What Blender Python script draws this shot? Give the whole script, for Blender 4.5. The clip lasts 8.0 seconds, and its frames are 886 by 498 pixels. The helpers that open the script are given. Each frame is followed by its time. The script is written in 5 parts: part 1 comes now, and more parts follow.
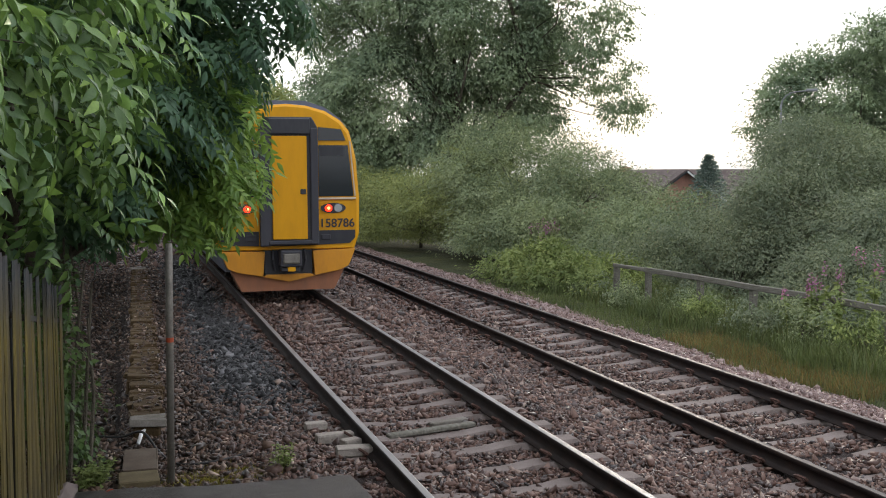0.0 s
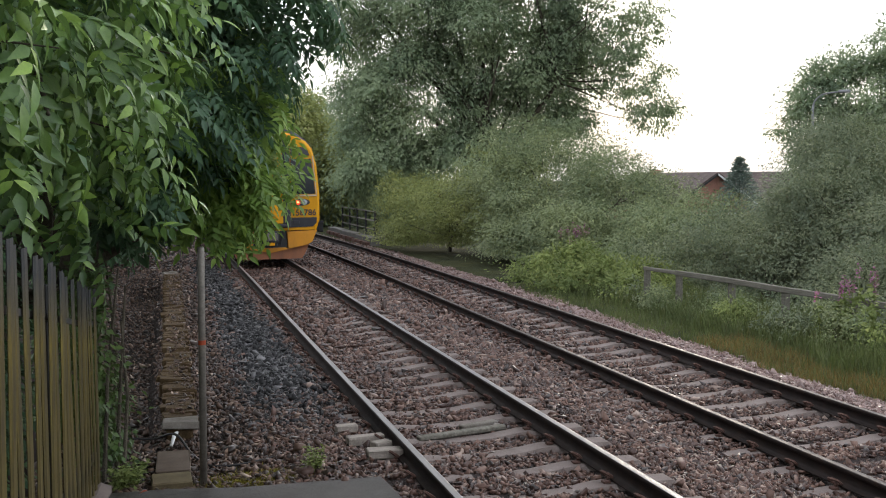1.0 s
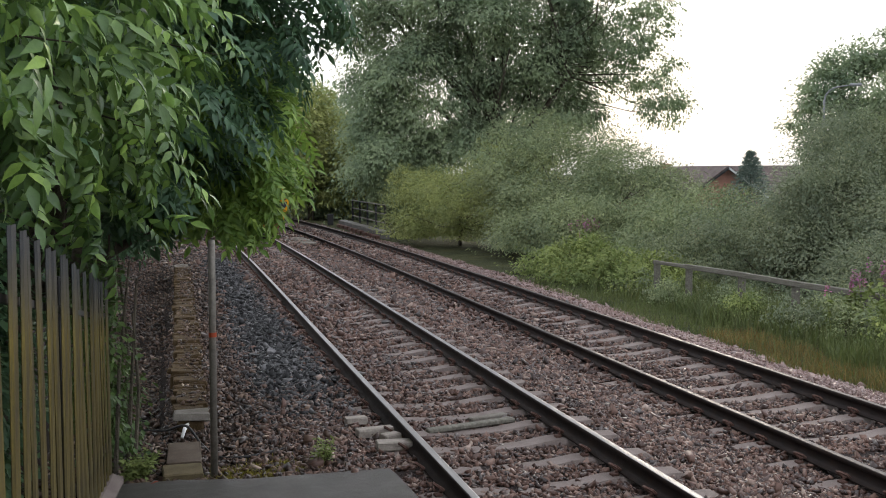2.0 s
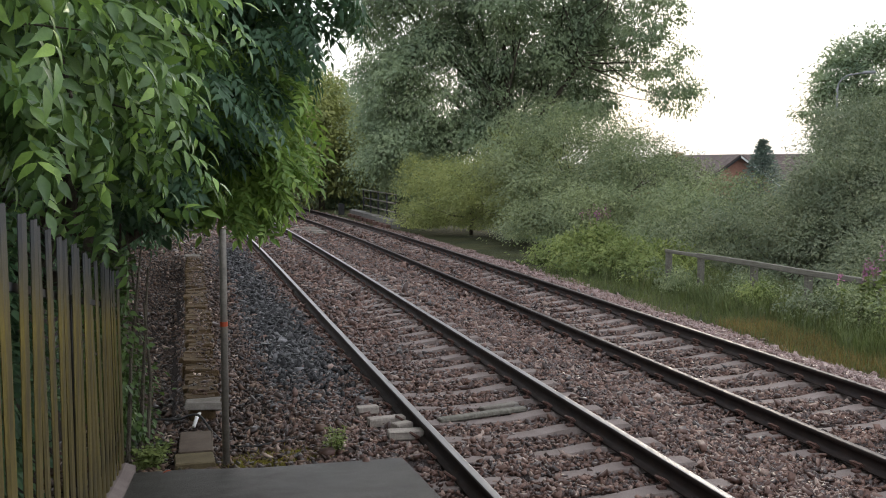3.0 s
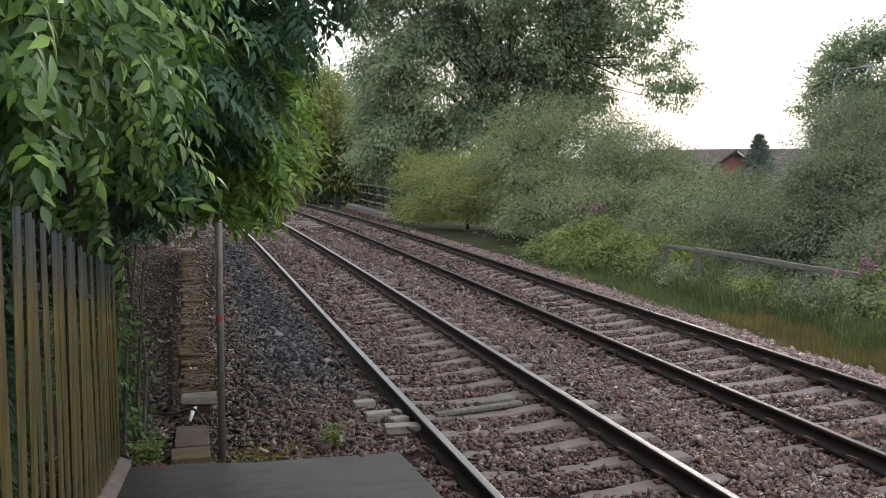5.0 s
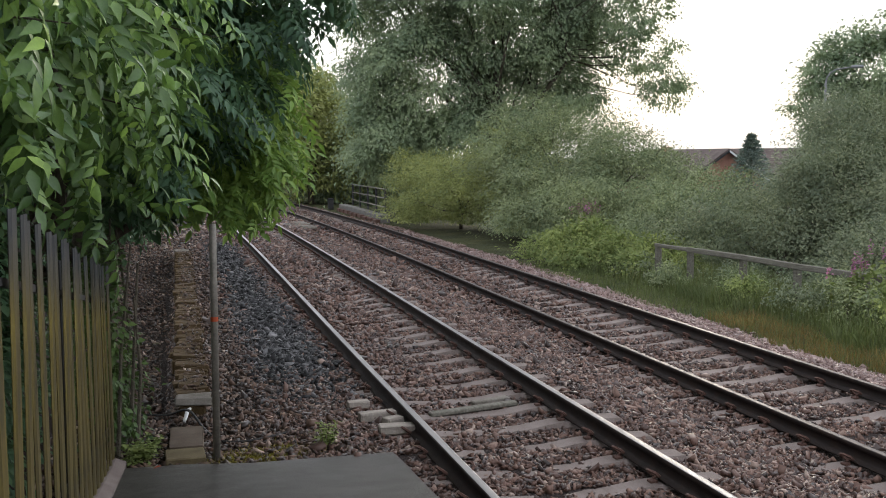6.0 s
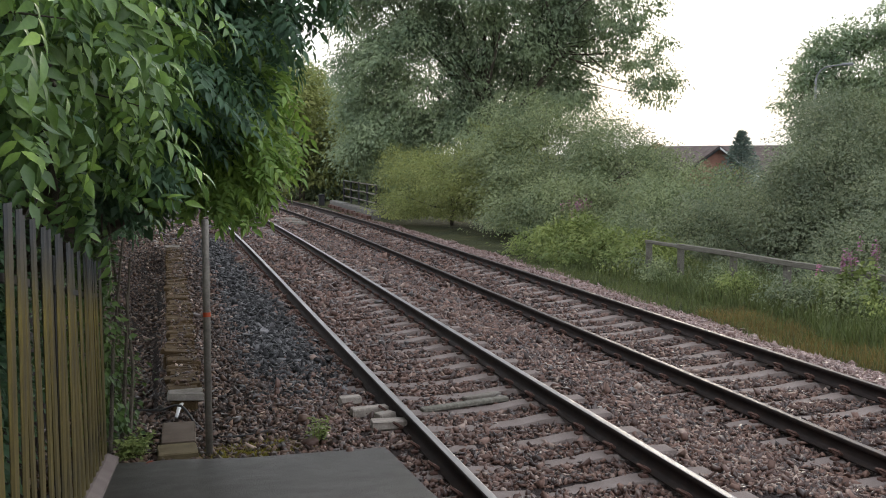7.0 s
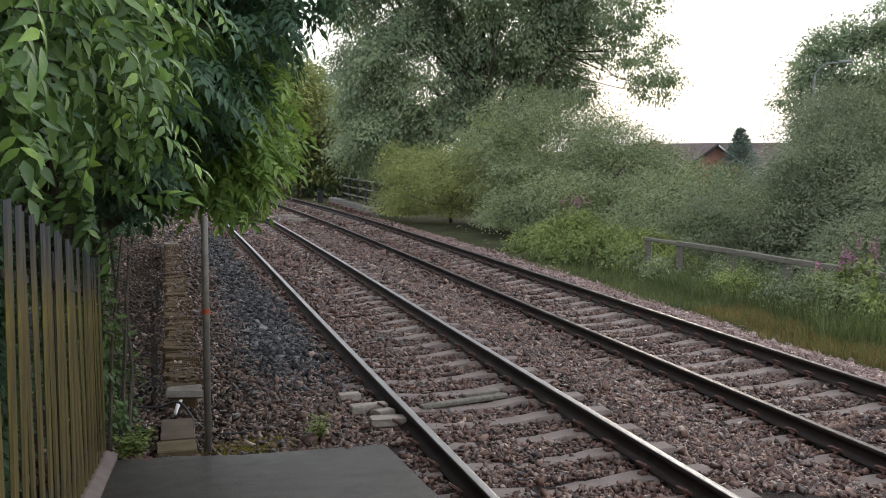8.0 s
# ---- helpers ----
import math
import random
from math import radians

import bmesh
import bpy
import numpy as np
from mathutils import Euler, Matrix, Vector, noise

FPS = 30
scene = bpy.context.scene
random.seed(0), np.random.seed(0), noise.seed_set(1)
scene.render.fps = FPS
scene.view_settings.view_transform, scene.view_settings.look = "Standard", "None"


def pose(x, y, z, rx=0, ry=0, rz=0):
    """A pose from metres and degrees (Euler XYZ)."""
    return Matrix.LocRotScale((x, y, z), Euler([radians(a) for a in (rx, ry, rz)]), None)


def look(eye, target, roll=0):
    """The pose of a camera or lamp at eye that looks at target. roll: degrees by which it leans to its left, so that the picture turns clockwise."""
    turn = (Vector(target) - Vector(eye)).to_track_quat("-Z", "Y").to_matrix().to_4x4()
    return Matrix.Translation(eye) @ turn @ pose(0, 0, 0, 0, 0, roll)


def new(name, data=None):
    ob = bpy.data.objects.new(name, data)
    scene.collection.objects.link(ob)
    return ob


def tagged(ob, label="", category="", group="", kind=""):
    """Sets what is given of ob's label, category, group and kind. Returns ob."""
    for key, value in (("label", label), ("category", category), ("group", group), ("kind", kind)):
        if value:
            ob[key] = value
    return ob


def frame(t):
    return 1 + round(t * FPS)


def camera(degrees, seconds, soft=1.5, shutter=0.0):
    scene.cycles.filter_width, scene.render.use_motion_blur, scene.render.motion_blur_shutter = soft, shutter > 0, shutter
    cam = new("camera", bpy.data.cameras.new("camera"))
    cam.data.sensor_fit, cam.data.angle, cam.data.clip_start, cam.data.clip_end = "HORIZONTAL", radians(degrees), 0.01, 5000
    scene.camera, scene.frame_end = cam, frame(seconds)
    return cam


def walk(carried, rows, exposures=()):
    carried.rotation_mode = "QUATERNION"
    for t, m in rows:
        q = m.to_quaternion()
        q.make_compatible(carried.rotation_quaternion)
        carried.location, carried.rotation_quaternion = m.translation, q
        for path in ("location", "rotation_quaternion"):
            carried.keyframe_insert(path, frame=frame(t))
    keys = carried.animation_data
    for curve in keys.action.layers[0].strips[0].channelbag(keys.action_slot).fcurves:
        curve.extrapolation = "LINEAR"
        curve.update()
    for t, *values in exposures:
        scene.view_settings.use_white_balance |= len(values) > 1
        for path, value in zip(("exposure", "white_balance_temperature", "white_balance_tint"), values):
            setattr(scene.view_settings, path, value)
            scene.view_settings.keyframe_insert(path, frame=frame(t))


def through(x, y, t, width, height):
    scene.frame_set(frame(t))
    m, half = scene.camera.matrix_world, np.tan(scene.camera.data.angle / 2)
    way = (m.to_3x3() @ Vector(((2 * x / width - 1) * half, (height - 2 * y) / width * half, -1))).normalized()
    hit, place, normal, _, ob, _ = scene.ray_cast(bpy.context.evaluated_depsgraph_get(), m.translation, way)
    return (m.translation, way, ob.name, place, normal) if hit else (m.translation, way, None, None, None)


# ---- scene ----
# Camera: carried by hand at the head of a platform ramp
cam = camera(45.58, 8.0, soft=1.0)
EYE_Z = 2.349
walk(cam, [(t, pose(x, y, EYE_Z + z, 90 + pitch, 0, yaw) @ pose(0, 0, 0, 0, 0, roll)) for t, x, y, z, yaw, pitch, roll in [
    (0.0, 0.043, 0.025, 0.030, -17.524, -3.993, -0.000),
    (0.5, 0.039, 0.003, 0.022, -16.403, -3.886, -0.319),
    (1.0, 0.035, 0.003, 0.015, -15.920, -3.747, -0.319),
    (1.5, 0.031, -0.031, 0.015, -15.626, -3.817, -0.272),
    (3.0, 0.036, -0.002, 0.008, -14.774, -4.666, -0.391),
    (3.5, 0.033, 0.022, 0.005, -14.497, -4.690, -0.457),
    (4.0, 0.021, -0.010, 0.007, -14.668, -4.772, -0.328),
    (4.5, 0.037, 0.034, 0.003, -14.835, -4.973, -0.229),
    (6.0, 0.025, 0.010, 0.005, -15.357, -4.963, -0.465),
    (6.5, 0.009, -0.003, 0.003, -15.692, -5.048, -0.274),
    (7.0, 0.005, -0.014, 0.003, -15.862, -5.161, -0.323),
    (7.5, 0.003, -0.002, -0.003, -16.001, -5.428, -0.166),
    (8.0, -0.000, 0.000, -0.000, -15.942, -5.316, -0.261),
]])

# World: bright overcast evening sky, low sun veiled behind the large tree
SUN_AZ, SUN_EL = radians(25.0), radians(14.0)
world = bpy.data.worlds.new("sky")
scene.world = world
world.use_nodes = True
wn, wl = world.node_tree.nodes, world.node_tree.links
bg = wn["Background"]
sky = wn.new("ShaderNodeTexSky")
sky.sky_type, sky.sun_disc = "NISHITA", False
sky.sun_elevation, sky.sun_rotation = SUN_EL, SUN_AZ
sky.air_density, sky.dust_density = 1.0, 4.0
tc = wn.new("ShaderNodeTexCoord")
mp = wn.new("ShaderNodeMapping")
mp.inputs["Scale"].default_value = (2.0, 2.0, 11.0)
nz = wn.new("ShaderNodeTexNoise")
nz.inputs["Scale"].default_value, nz.inputs["Detail"].default_value = 1.7, 6
cr = wn.new("ShaderNodeValToRGB")
cr.color_ramp.elements[0].position, cr.color_ramp.elements[0].color = 0.36, (0.41, 0.435, 0.48, 1)
cr.color_ramp.elements[1].position, cr.color_ramp.elements[1].color = 0.56, (0.58, 0.585, 0.595, 1)
sep = wn.new("ShaderNodeSeparateXYZ")
hi = wn.new("ShaderNodeMapRange")
hi.inputs["From Min"].default_value, hi.inputs["From Max"].default_value = 0.03, 0.2
cl = wn.new("ShaderNodeMix")
cl.data_type = "RGBA"
cl.inputs["B"].default_value = (0.955, 1.0, 1.10, 1)
sc = wn.new("ShaderNodeVectorMath")
sc.operation = "SCALE"
sc.inputs["Scale"].default_value = 0.006
mx = wn.new("ShaderNodeVectorMath")
mx.operation = "ADD"
wl.new(tc.outputs["Generated"], mp.inputs["Vector"])
wl.new(mp.outputs["Vector"], nz.inputs["Vector"])
wl.new(nz.outputs["Fac"], cr.inputs["Fac"])
wl.new(tc.outputs["Generated"], sep.inputs[0])
wl.new(sep.outputs["Z"], hi.inputs["Value"])
wl.new(hi.outputs["Result"], cl.inputs["Factor"])
wl.new(cr.outputs["Color"], cl.inputs["A"])
wl.new(sky.outputs["Color"], sc.inputs[0])
wl.new(cl.outputs["Result"], mx.inputs[0])
wl.new(sc.outputs[0], mx.inputs[1])
wl.new(mx.outputs[0], bg.inputs["Color"])
bg.inputs["Strength"].default_value = 1.8
sun = new("sun", bpy.data.lights.new("sun", "SUN"))
sun.data.energy, sun.data.angle, sun.data.color = 1.4, radians(12), (1.0, 0.88, 0.72)
sun.matrix_world = look((60 * math.sin(SUN_AZ), 60 * math.cos(SUN_AZ), 60 * math.tan(SUN_EL)), (0, 0, 0))


# ---- materials ----
class Nodes:
    """A small builder for one node material."""

    def __init__(self, name, rough=0.8, metal=0.0, spec=0.3):
        self.m = bpy.data.materials.new(name)
        self.m.use_nodes = True
        self.n, self.l = self.m.node_tree.nodes, self.m.node_tree.links
        self.b = self.n["Principled BSDF"]
        self.b.inputs["Roughness"].default_value = rough
        self.b.inputs["Metallic"].default_value = metal
        self.b.inputs["Specular IOR Level"].default_value = spec
        self.co = self.n.new("ShaderNodeTexCoord").outputs["Object"]

    def noise(self, scale, detail=4, rough=0.6, stretch=None, co=None):
        t = self.n.new("ShaderNodeTexNoise")
        t.inputs["Scale"].default_value, t.inputs["Detail"].default_value = scale, detail
        t.inputs["Roughness"].default_value = rough
        src = co or self.co
        if stretch:
            m = self.n.new("ShaderNodeMapping")
            m.inputs["Scale"].default_value = stretch
            self.l.new(src, m.inputs["Vector"])
            src = m.outputs["Vector"]
        self.l.new(src, t.inputs["Vector"])
        return t.outputs["Fac"]

    def ramp(self, fac, stops):
        r = self.n.new("ShaderNodeValToRGB")
        e = r.color_ramp.elements
        while len(e) < len(stops):
            e.new(0.5)
        for el, (pos, col) in zip(e, stops):
            el.position, el.color = pos, (*col, 1)
        self.l.new(fac, r.inputs["Fac"])
        return r.outputs["Color"]

    def mix(self, fac, a, b, mode="MIX"):
        x = self.n.new("ShaderNodeMix")
        x.data_type, x.blend_type = "RGBA", mode
        for sock, v in (("Factor", fac), ("A", a), ("B", b)):
            if isinstance(v, tuple):
                x.inputs[sock].default_value = (*v, 1)
            elif isinstance(v, (int, float)):
                x.inputs[sock].default_value = v
            else:
                self.l.new(v, x.inputs[sock])
        return x.outputs["Result"]

    def random(self):
        return self.n.new("ShaderNodeObjectInfo").outputs["Random"]

    def island(self):
        return self.n.new("ShaderNodeNewGeometry").outputs["Random Per Island"]

    def mask(self, axis, a, b, wobble=0.0, scale=1.0):
        """0 below a to 1 above b along an axis of the object's own space, with a wavering edge."""
        s = self.n.new("ShaderNodeSeparateXYZ")
        self.l.new(self.co, s.inputs[0])
        v = s.outputs["XYZ".index(axis)]
        if wobble:
            add = self.n.new("ShaderNodeMath")
            add.operation = "MULTIPLY_ADD"
            self.l.new(self.noise(scale, 5), add.inputs[0])
            add.inputs[1].default_value = 2 * wobble
            self.l.new(v, add.inputs[2])
            v = add.outputs[0]
            a, b = a + wobble, b + wobble
        r = self.n.new("ShaderNodeMapRange")
        r.inputs["From Min"].default_value, r.inputs["From Max"].default_value = a, b
        self.l.new(v, r.inputs["Value"])
        return r.outputs["Result"]

    def times(self, a, b):
        x = self.n.new("ShaderNodeMath")
        x.operation = "MULTIPLY"
        for i, v in enumerate((a, b)):
            if isinstance(v, (int, float)):
                x.inputs[i].default_value = v
            else:
                self.l.new(v, x.inputs[i])
        return x.outputs[0]

    def color(self, v):
        if isinstance(v, tuple):
            self.b.inputs["Base Color"].default_value = (*v, 1)
        else:
            self.l.new(v, self.b.inputs["Base Color"])
        return self

    def roughness(self, fac, lo, hi):
        r = self.n.new("ShaderNodeMapRange")
        r.inputs["To Min"].default_value, r.inputs["To Max"].default_value = lo, hi
        self.l.new(fac, r.inputs["Value"])
        self.l.new(r.outputs["Result"], self.b.inputs["Roughness"])
        return self

    def bump(self, fac, strength=0.5, dist=0.01):
        b = self.n.new("ShaderNodeBump")
        b.inputs["Strength"].default_value, b.inputs["Distance"].default_value = strength, dist
        self.l.new(fac, b.inputs["Height"])
        self.l.new(b.outputs["Normal"], self.b.inputs["Normal"])
        return self


def speckled(name, stops, scale=8.0, fine=90.0, rough=0.85, metal=0.0, spec=0.15, bump=0.4, dist=0.004, stretch=None):
    k = Nodes(name, rough, metal, spec)
    col = k.ramp(k.noise(scale, 6, stretch=stretch), stops)
    f = k.noise(fine, 3)
    col = k.mix(0.35, col, k.ramp(f, [(0.3, (0.25, 0.25, 0.25)), (0.7, (0.8, 0.8, 0.8))]), "OVERLAY")
    return k.color(col).roughness(k.noise(scale * 2), max(0.05, rough - 0.15), min(1, rough + 0.12)).bump(f, bump, dist).m


def leafy(name, stops, gloss=0.45, through=0.35, spec=0.35, even=0.5):
    """Leaves: a colour per leaf, some light through the blade."""
    k = Nodes(name, gloss, 0, spec)
    col = k.mix(even, k.ramp(k.island(), stops), stops[len(stops) // 2][1])
    # random cool-dark and warm-light tones stand in for shaded and lit clumps
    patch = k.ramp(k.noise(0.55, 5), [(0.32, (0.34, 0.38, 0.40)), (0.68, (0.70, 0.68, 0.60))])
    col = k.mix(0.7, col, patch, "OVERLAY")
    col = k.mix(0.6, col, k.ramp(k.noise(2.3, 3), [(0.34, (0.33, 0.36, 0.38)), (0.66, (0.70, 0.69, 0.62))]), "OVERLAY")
    blotch = k.noise(45, 3)
    col = k.mix(0.3, col, k.ramp(blotch, [(0.3, (0.3, 0.32, 0.3)), (0.7, (0.72, 0.7, 0.66))]), "OVERLAY")
    k.bump(blotch, 0.35, 0.004)
    k.color(col)
    tr = k.n.new("ShaderNodeBsdfTranslucent")
    k.l.new(k.mix(0.3, col, (0.15, 0.21, 0.045)), tr.inputs["Color"])
    ms = k.n.new("ShaderNodeMixShader")
    ms.inputs[0].default_value = through
    k.l.new(k.b.outputs[0], ms.inputs[1])
    k.l.new(tr.outputs[0], ms.inputs[2])
    k.l.new(ms.outputs[0], k.n["Material Output"].inputs["Surface"])
    return k.m


def stony(name, stops, rough=0.56, spec=0.42):
    """Loose stones: a tint per stone, with lichen and grime at two scales."""
    k = Nodes(name, rough, 0, spec)
    col = k.ramp(k.island(), stops)
    col = k.mix(0.5, col, k.ramp(k.noise(1.1, 5), [(0.3, (0.34, 0.33, 0.33)), (0.7, (0.66, 0.62, 0.6))]), "OVERLAY")
    f = k.noise(70, 4)
    col = k.mix(0.4, col, k.ramp(f, [(0.3, (0.3, 0.3, 0.3)), (0.7, (0.72, 0.7, 0.7))]), "OVERLAY")
    return k.color(col).roughness(k.island(), rough - 0.25, min(1.0, rough + 0.15)).bump(f, 0.5, 0.004).m


def glowing(name, colour, strength):
    k = Nodes(name, 0.3)
    k.color(colour)
    k.b.inputs["Emission Color"].default_value = (*colour, 1)
    k.b.inputs["Emission Strength"].default_value = strength
    return k.m


def painted(name, colour, rough=0.35, dirt=0.25, dirt_col=(0.06, 0.05, 0.04), spec=0.4):
    k = Nodes(name, rough, 0, spec)
    d = k.ramp(k.noise(1.6, 7, 0.7, (3, 3, 0.8)), [(0.42, (0, 0, 0)), (0.85, (1, 1, 1))])
    f = k.noise(40, 3)
    col = k.mix(k.times(d, dirt), colour, dirt_col)
    return k.color(col).roughness(k.noise(5), rough - 0.1, rough + 0.2).bump(f, 0.08, 0.002).m


MAT = {}
MAT["ballast_brown"] = stony("ballast_brown", [(0.0, (0.0135, 0.0067, 0.0047)), (0.35, (0.0465, 0.0233, 0.0163)), (0.7, (0.0995, 0.0544, 0.0391)), (0.93, (0.1535, 0.0939, 0.0707)), (1.0, (0.2697, 0.2139, 0.1767))])
MAT["ballast_pink"] = stony("ballast_pink", [(0.0, (0.0888, 0.0540, 0.0456)), (0.5, (0.1608, 0.1032, 0.0888)), (0.85, (0.1980, 0.1356, 0.1212)), (1.0, (0.2604, 0.2016, 0.1872))])
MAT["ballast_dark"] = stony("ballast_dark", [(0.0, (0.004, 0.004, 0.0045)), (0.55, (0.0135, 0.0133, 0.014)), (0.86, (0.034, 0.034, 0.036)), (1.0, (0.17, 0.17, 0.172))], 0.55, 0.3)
# litter colour lowered to carry the shade of the trees over it
MAT["litter"] = stony("litter", [(0.0, (0.012, 0.0072, 0.005)), (0.45, (0.045, 0.026, 0.017)), (0.88, (0.110, 0.067, 0.045)), (0.96, (0.18, 0.125, 0.09)), (1.0, (0.42, 0.34, 0.28))])
MAT["concrete"] = speckled("concrete", [(0.25, (0.086, 0.080, 0.073)), (0.55, (0.130, 0.123, 0.114)), (0.8, (0.156, 0.149, 0.138))], 5, 110)
MAT["sleeper"] = speckled("sleeper", [(0.2, (0.0929, 0.0731, 0.0645)), (0.5, (0.1565, 0.1273, 0.1144)), (0.8, (0.2021, 0.1686, 0.1548))], 4, 100, bump=0.5)
MAT["asphalt"] = speckled("asphalt", [(0.3, (0.0115, 0.0109, 0.0082)), (0.55, (0.0173, 0.0142, 0.0123)), (0.8, (0.023, 0.0196, 0.0174))], 2.2, 95, 0.42, 0, 0.25, 0.9, 0.006)
MAT["mossy_stone"] = speckled("mossy_stone", [(0.25, (0.0255, 0.0149, 0.0069)), (0.5, (0.0616, 0.0399, 0.0184)), (0.75, (0.1006, 0.0684, 0.0350))], 7, 60, bump=0.8, dist=0.01)
MAT["pale_stone"] = speckled("pale_stone", [(0.25, (0.0850, 0.0731, 0.0578)), (0.6, (0.1793, 0.1623, 0.1394)), (0.8, (0.2355, 0.2150, 0.1930))], 7, 70)
MAT["stained_concrete"] = speckled("stained_concrete", [(0.25, (0.062, 0.044, 0.032)), (0.55, (0.105, 0.080, 0.060)), (0.8, (0.150, 0.120, 0.095))], 6, 70)
MAT["fresh_stone"] = speckled("fresh_stone", [(0.25, (0.17, 0.145, 0.12)), (0.6, (0.30, 0.265, 0.23)), (0.8, (0.38, 0.345, 0.31))], 7, 70)
MAT["buff_slab"] = speckled("buff_slab", [(0.25, (0.0698, 0.0518, 0.0274)), (0.6, (0.1294, 0.1035, 0.0587)), (0.8, (0.1564, 0.1294, 0.078))], 6, 80)
MAT["rust"] = speckled("rust", [(0.25, (0.0080, 0.0056, 0.0048)), (0.5, (0.0168, 0.0112, 0.0096)), (0.8, (0.0304, 0.0184, 0.0120))], 9, 120, 0.75, 0.0, 0.15)
MAT["rust_red"] = speckled("rust_red", [(0.25, (0.052, 0.029, 0.023)), (0.6, (0.10, 0.056, 0.044)), (0.8, (0.14, 0.09, 0.073))], 30, 150, 0.7)
k = Nodes("dulled_steel", 0.5, 0.5, 0.3)
MAT["worn_steel"] = k.color(k.ramp(k.noise(2, 5, 0.6, (8, 0.4, 8)), [(0.3, (0.03, 0.024, 0.021)), (0.7, (0.085, 0.068, 0.06))])).roughness(k.noise(9), 0.38, 0.6).m
k = Nodes("polished_steel", 0.35, 0.4, 0.6)
MAT["steel"] = k.color(k.ramp(k.noise(2, 4, 0.6, (8, 0.3, 8)), [(0.3, (0.13, 0.122, 0.118)), (0.7, (0.22, 0.21, 0.202))])).roughness(k.noise(6), 0.36, 0.5).m
MAT["galv"] = speckled("galvanised", [(0.3, (0.1176, 0.1074, 0.0903)), (0.55, (0.1763, 0.1599, 0.1354)), (0.8, (0.2112, 0.1919, 0.1622))], 10, 60, 0.5, 0.35, 0.5, 0.15)
MAT["lamp_steel"] = speckled("lamp_steel", [(0.3, (0.16, 0.165, 0.17)), (0.55, (0.21, 0.215, 0.22)), (0.8, (0.26, 0.265, 0.27))], 6, 50, 0.5, 0.2, 0.4, 0.1)
MAT["orange_tape"] = painted("orange_tape", (0.3410, 0.0495, 0.0110), 0.5)
k = Nodes("fence_pale", 0.55, 0, 0.4)
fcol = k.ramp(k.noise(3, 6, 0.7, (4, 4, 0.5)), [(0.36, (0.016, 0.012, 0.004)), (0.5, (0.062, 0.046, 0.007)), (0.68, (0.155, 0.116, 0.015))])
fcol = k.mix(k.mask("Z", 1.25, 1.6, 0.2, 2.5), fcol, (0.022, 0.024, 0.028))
fcol = k.mix(0.4, fcol, k.ramp(k.random(), [(0.0, (0.28, 0.25, 0.25)), (1.0, (0.72, 0.70, 0.66))]), "OVERLAY")
MAT["pale"] = k.color(k.mix(0.3, fcol, k.ramp(k.noise(60, 3), [(0.3, (0.25, 0.25, 0.25)), (0.7, (0.75, 0.75, 0.75))]), "OVERLAY")).bump(k.noise(50, 4), 0.3, 0.004).m
MAT["dark_metal"] = painted("dark_metal", (0.022, 0.022, 0.024), 0.45, 0.3, (0.08, 0.07, 0.06))
MAT["wood_grey"] = speckled("weathered_timber", [(0.25, (0.067, 0.062, 0.047)), (0.55, (0.140, 0.131, 0.109)), (0.8, (0.202, 0.190, 0.162))], 5, 50, stretch=(6, 0.6, 6))
MAT["bark"] = speckled("bark", [(0.25, (0.035, 0.03, 0.022)), (0.55, (0.08, 0.068, 0.05)), (0.8, (0.13, 0.115, 0.09))], 8, 40, bump=0.9, dist=0.02, stretch=(2, 2, 0.5))
MAT["yellow"] = painted("train_yellow", (0.585, 0.275, 0.004), 0.4, 0.3, (0.158, 0.072, 0.010), 0.22)
MAT["yellow_low"] = painted("skirt_yellow", (0.533, 0.223, 0.009), 0.4, 0.45, (0.130, 0.050, 0.022))
MAT["skirt_dirty"] = painted("grimy_skirt", (0.26, 0.10, 0.045), 0.6, 0.7, (0.09, 0.05, 0.035))
MAT["train_black"] = painted("train_black", (0.018, 0.019, 0.024), 0.4, 0.35, (0.07, 0.065, 0.065))
MAT["rubber"] = painted("rubber_grey", (0.035, 0.035, 0.042), 0.7, 0.3, (0.09, 0.08, 0.08))
MAT["train_roof"] = painted("train_roof", (0.2, 0.2, 0.2), 0.5, 0.6, (0.09, 0.07, 0.06))
MAT["train_side"] = painted("train_side", (0.10, 0.105, 0.14), 0.35, 0.4)
k = Nodes("cab_glass", 0.06, 0, 0.6)
MAT["cab_glass"] = k.color((0.012, 0.016, 0.02)).roughness(k.noise(3), 0.04, 0.14).m
MAT["cab_trim"] = painted("pale_trim", (0.52, 0.42, 0.3), 0.5, 0.3)
MAT["red_lamp"] = glowing("red_tail_lamp", (1.0, 0.03, 0.008), 3.2)
MAT["lamp_core"] = glowing("tail_lamp_core", (1.0, 0.25, 0.08), 5.0)
k = Nodes("lamp_glass", 0.12, 0.6)
MAT["lamp_glass"] = k.color((0.5, 0.52, 0.55)).m
# brick lightened and less saturated: distance haze is put into the colour
MAT["brick_red"] = speckled("red_brick", [(0.3, (0.25, 0.125, 0.095)), (0.6, (0.33, 0.17, 0.13)), (0.8, (0.38, 0.21, 0.165))], 3, 14)
MAT["roof_tile"] = speckled("roof_tile", [(0.3, (0.065, 0.050, 0.046)), (0.6, (0.105, 0.082, 0.074)), (0.8, (0.14, 0.112, 0.104))], 2, 10)
k = Nodes("window_pane", 0.08, 0, 0.6)
MAT["pane"] = k.color((0.03, 0.035, 0.04)).m
MAT["white_paint"] = painted("white_paint", (0.7, 0.7, 0.68), 0.5)
MAT["cable"] = painted("cable", (0.02, 0.02, 0.02), 0.5)
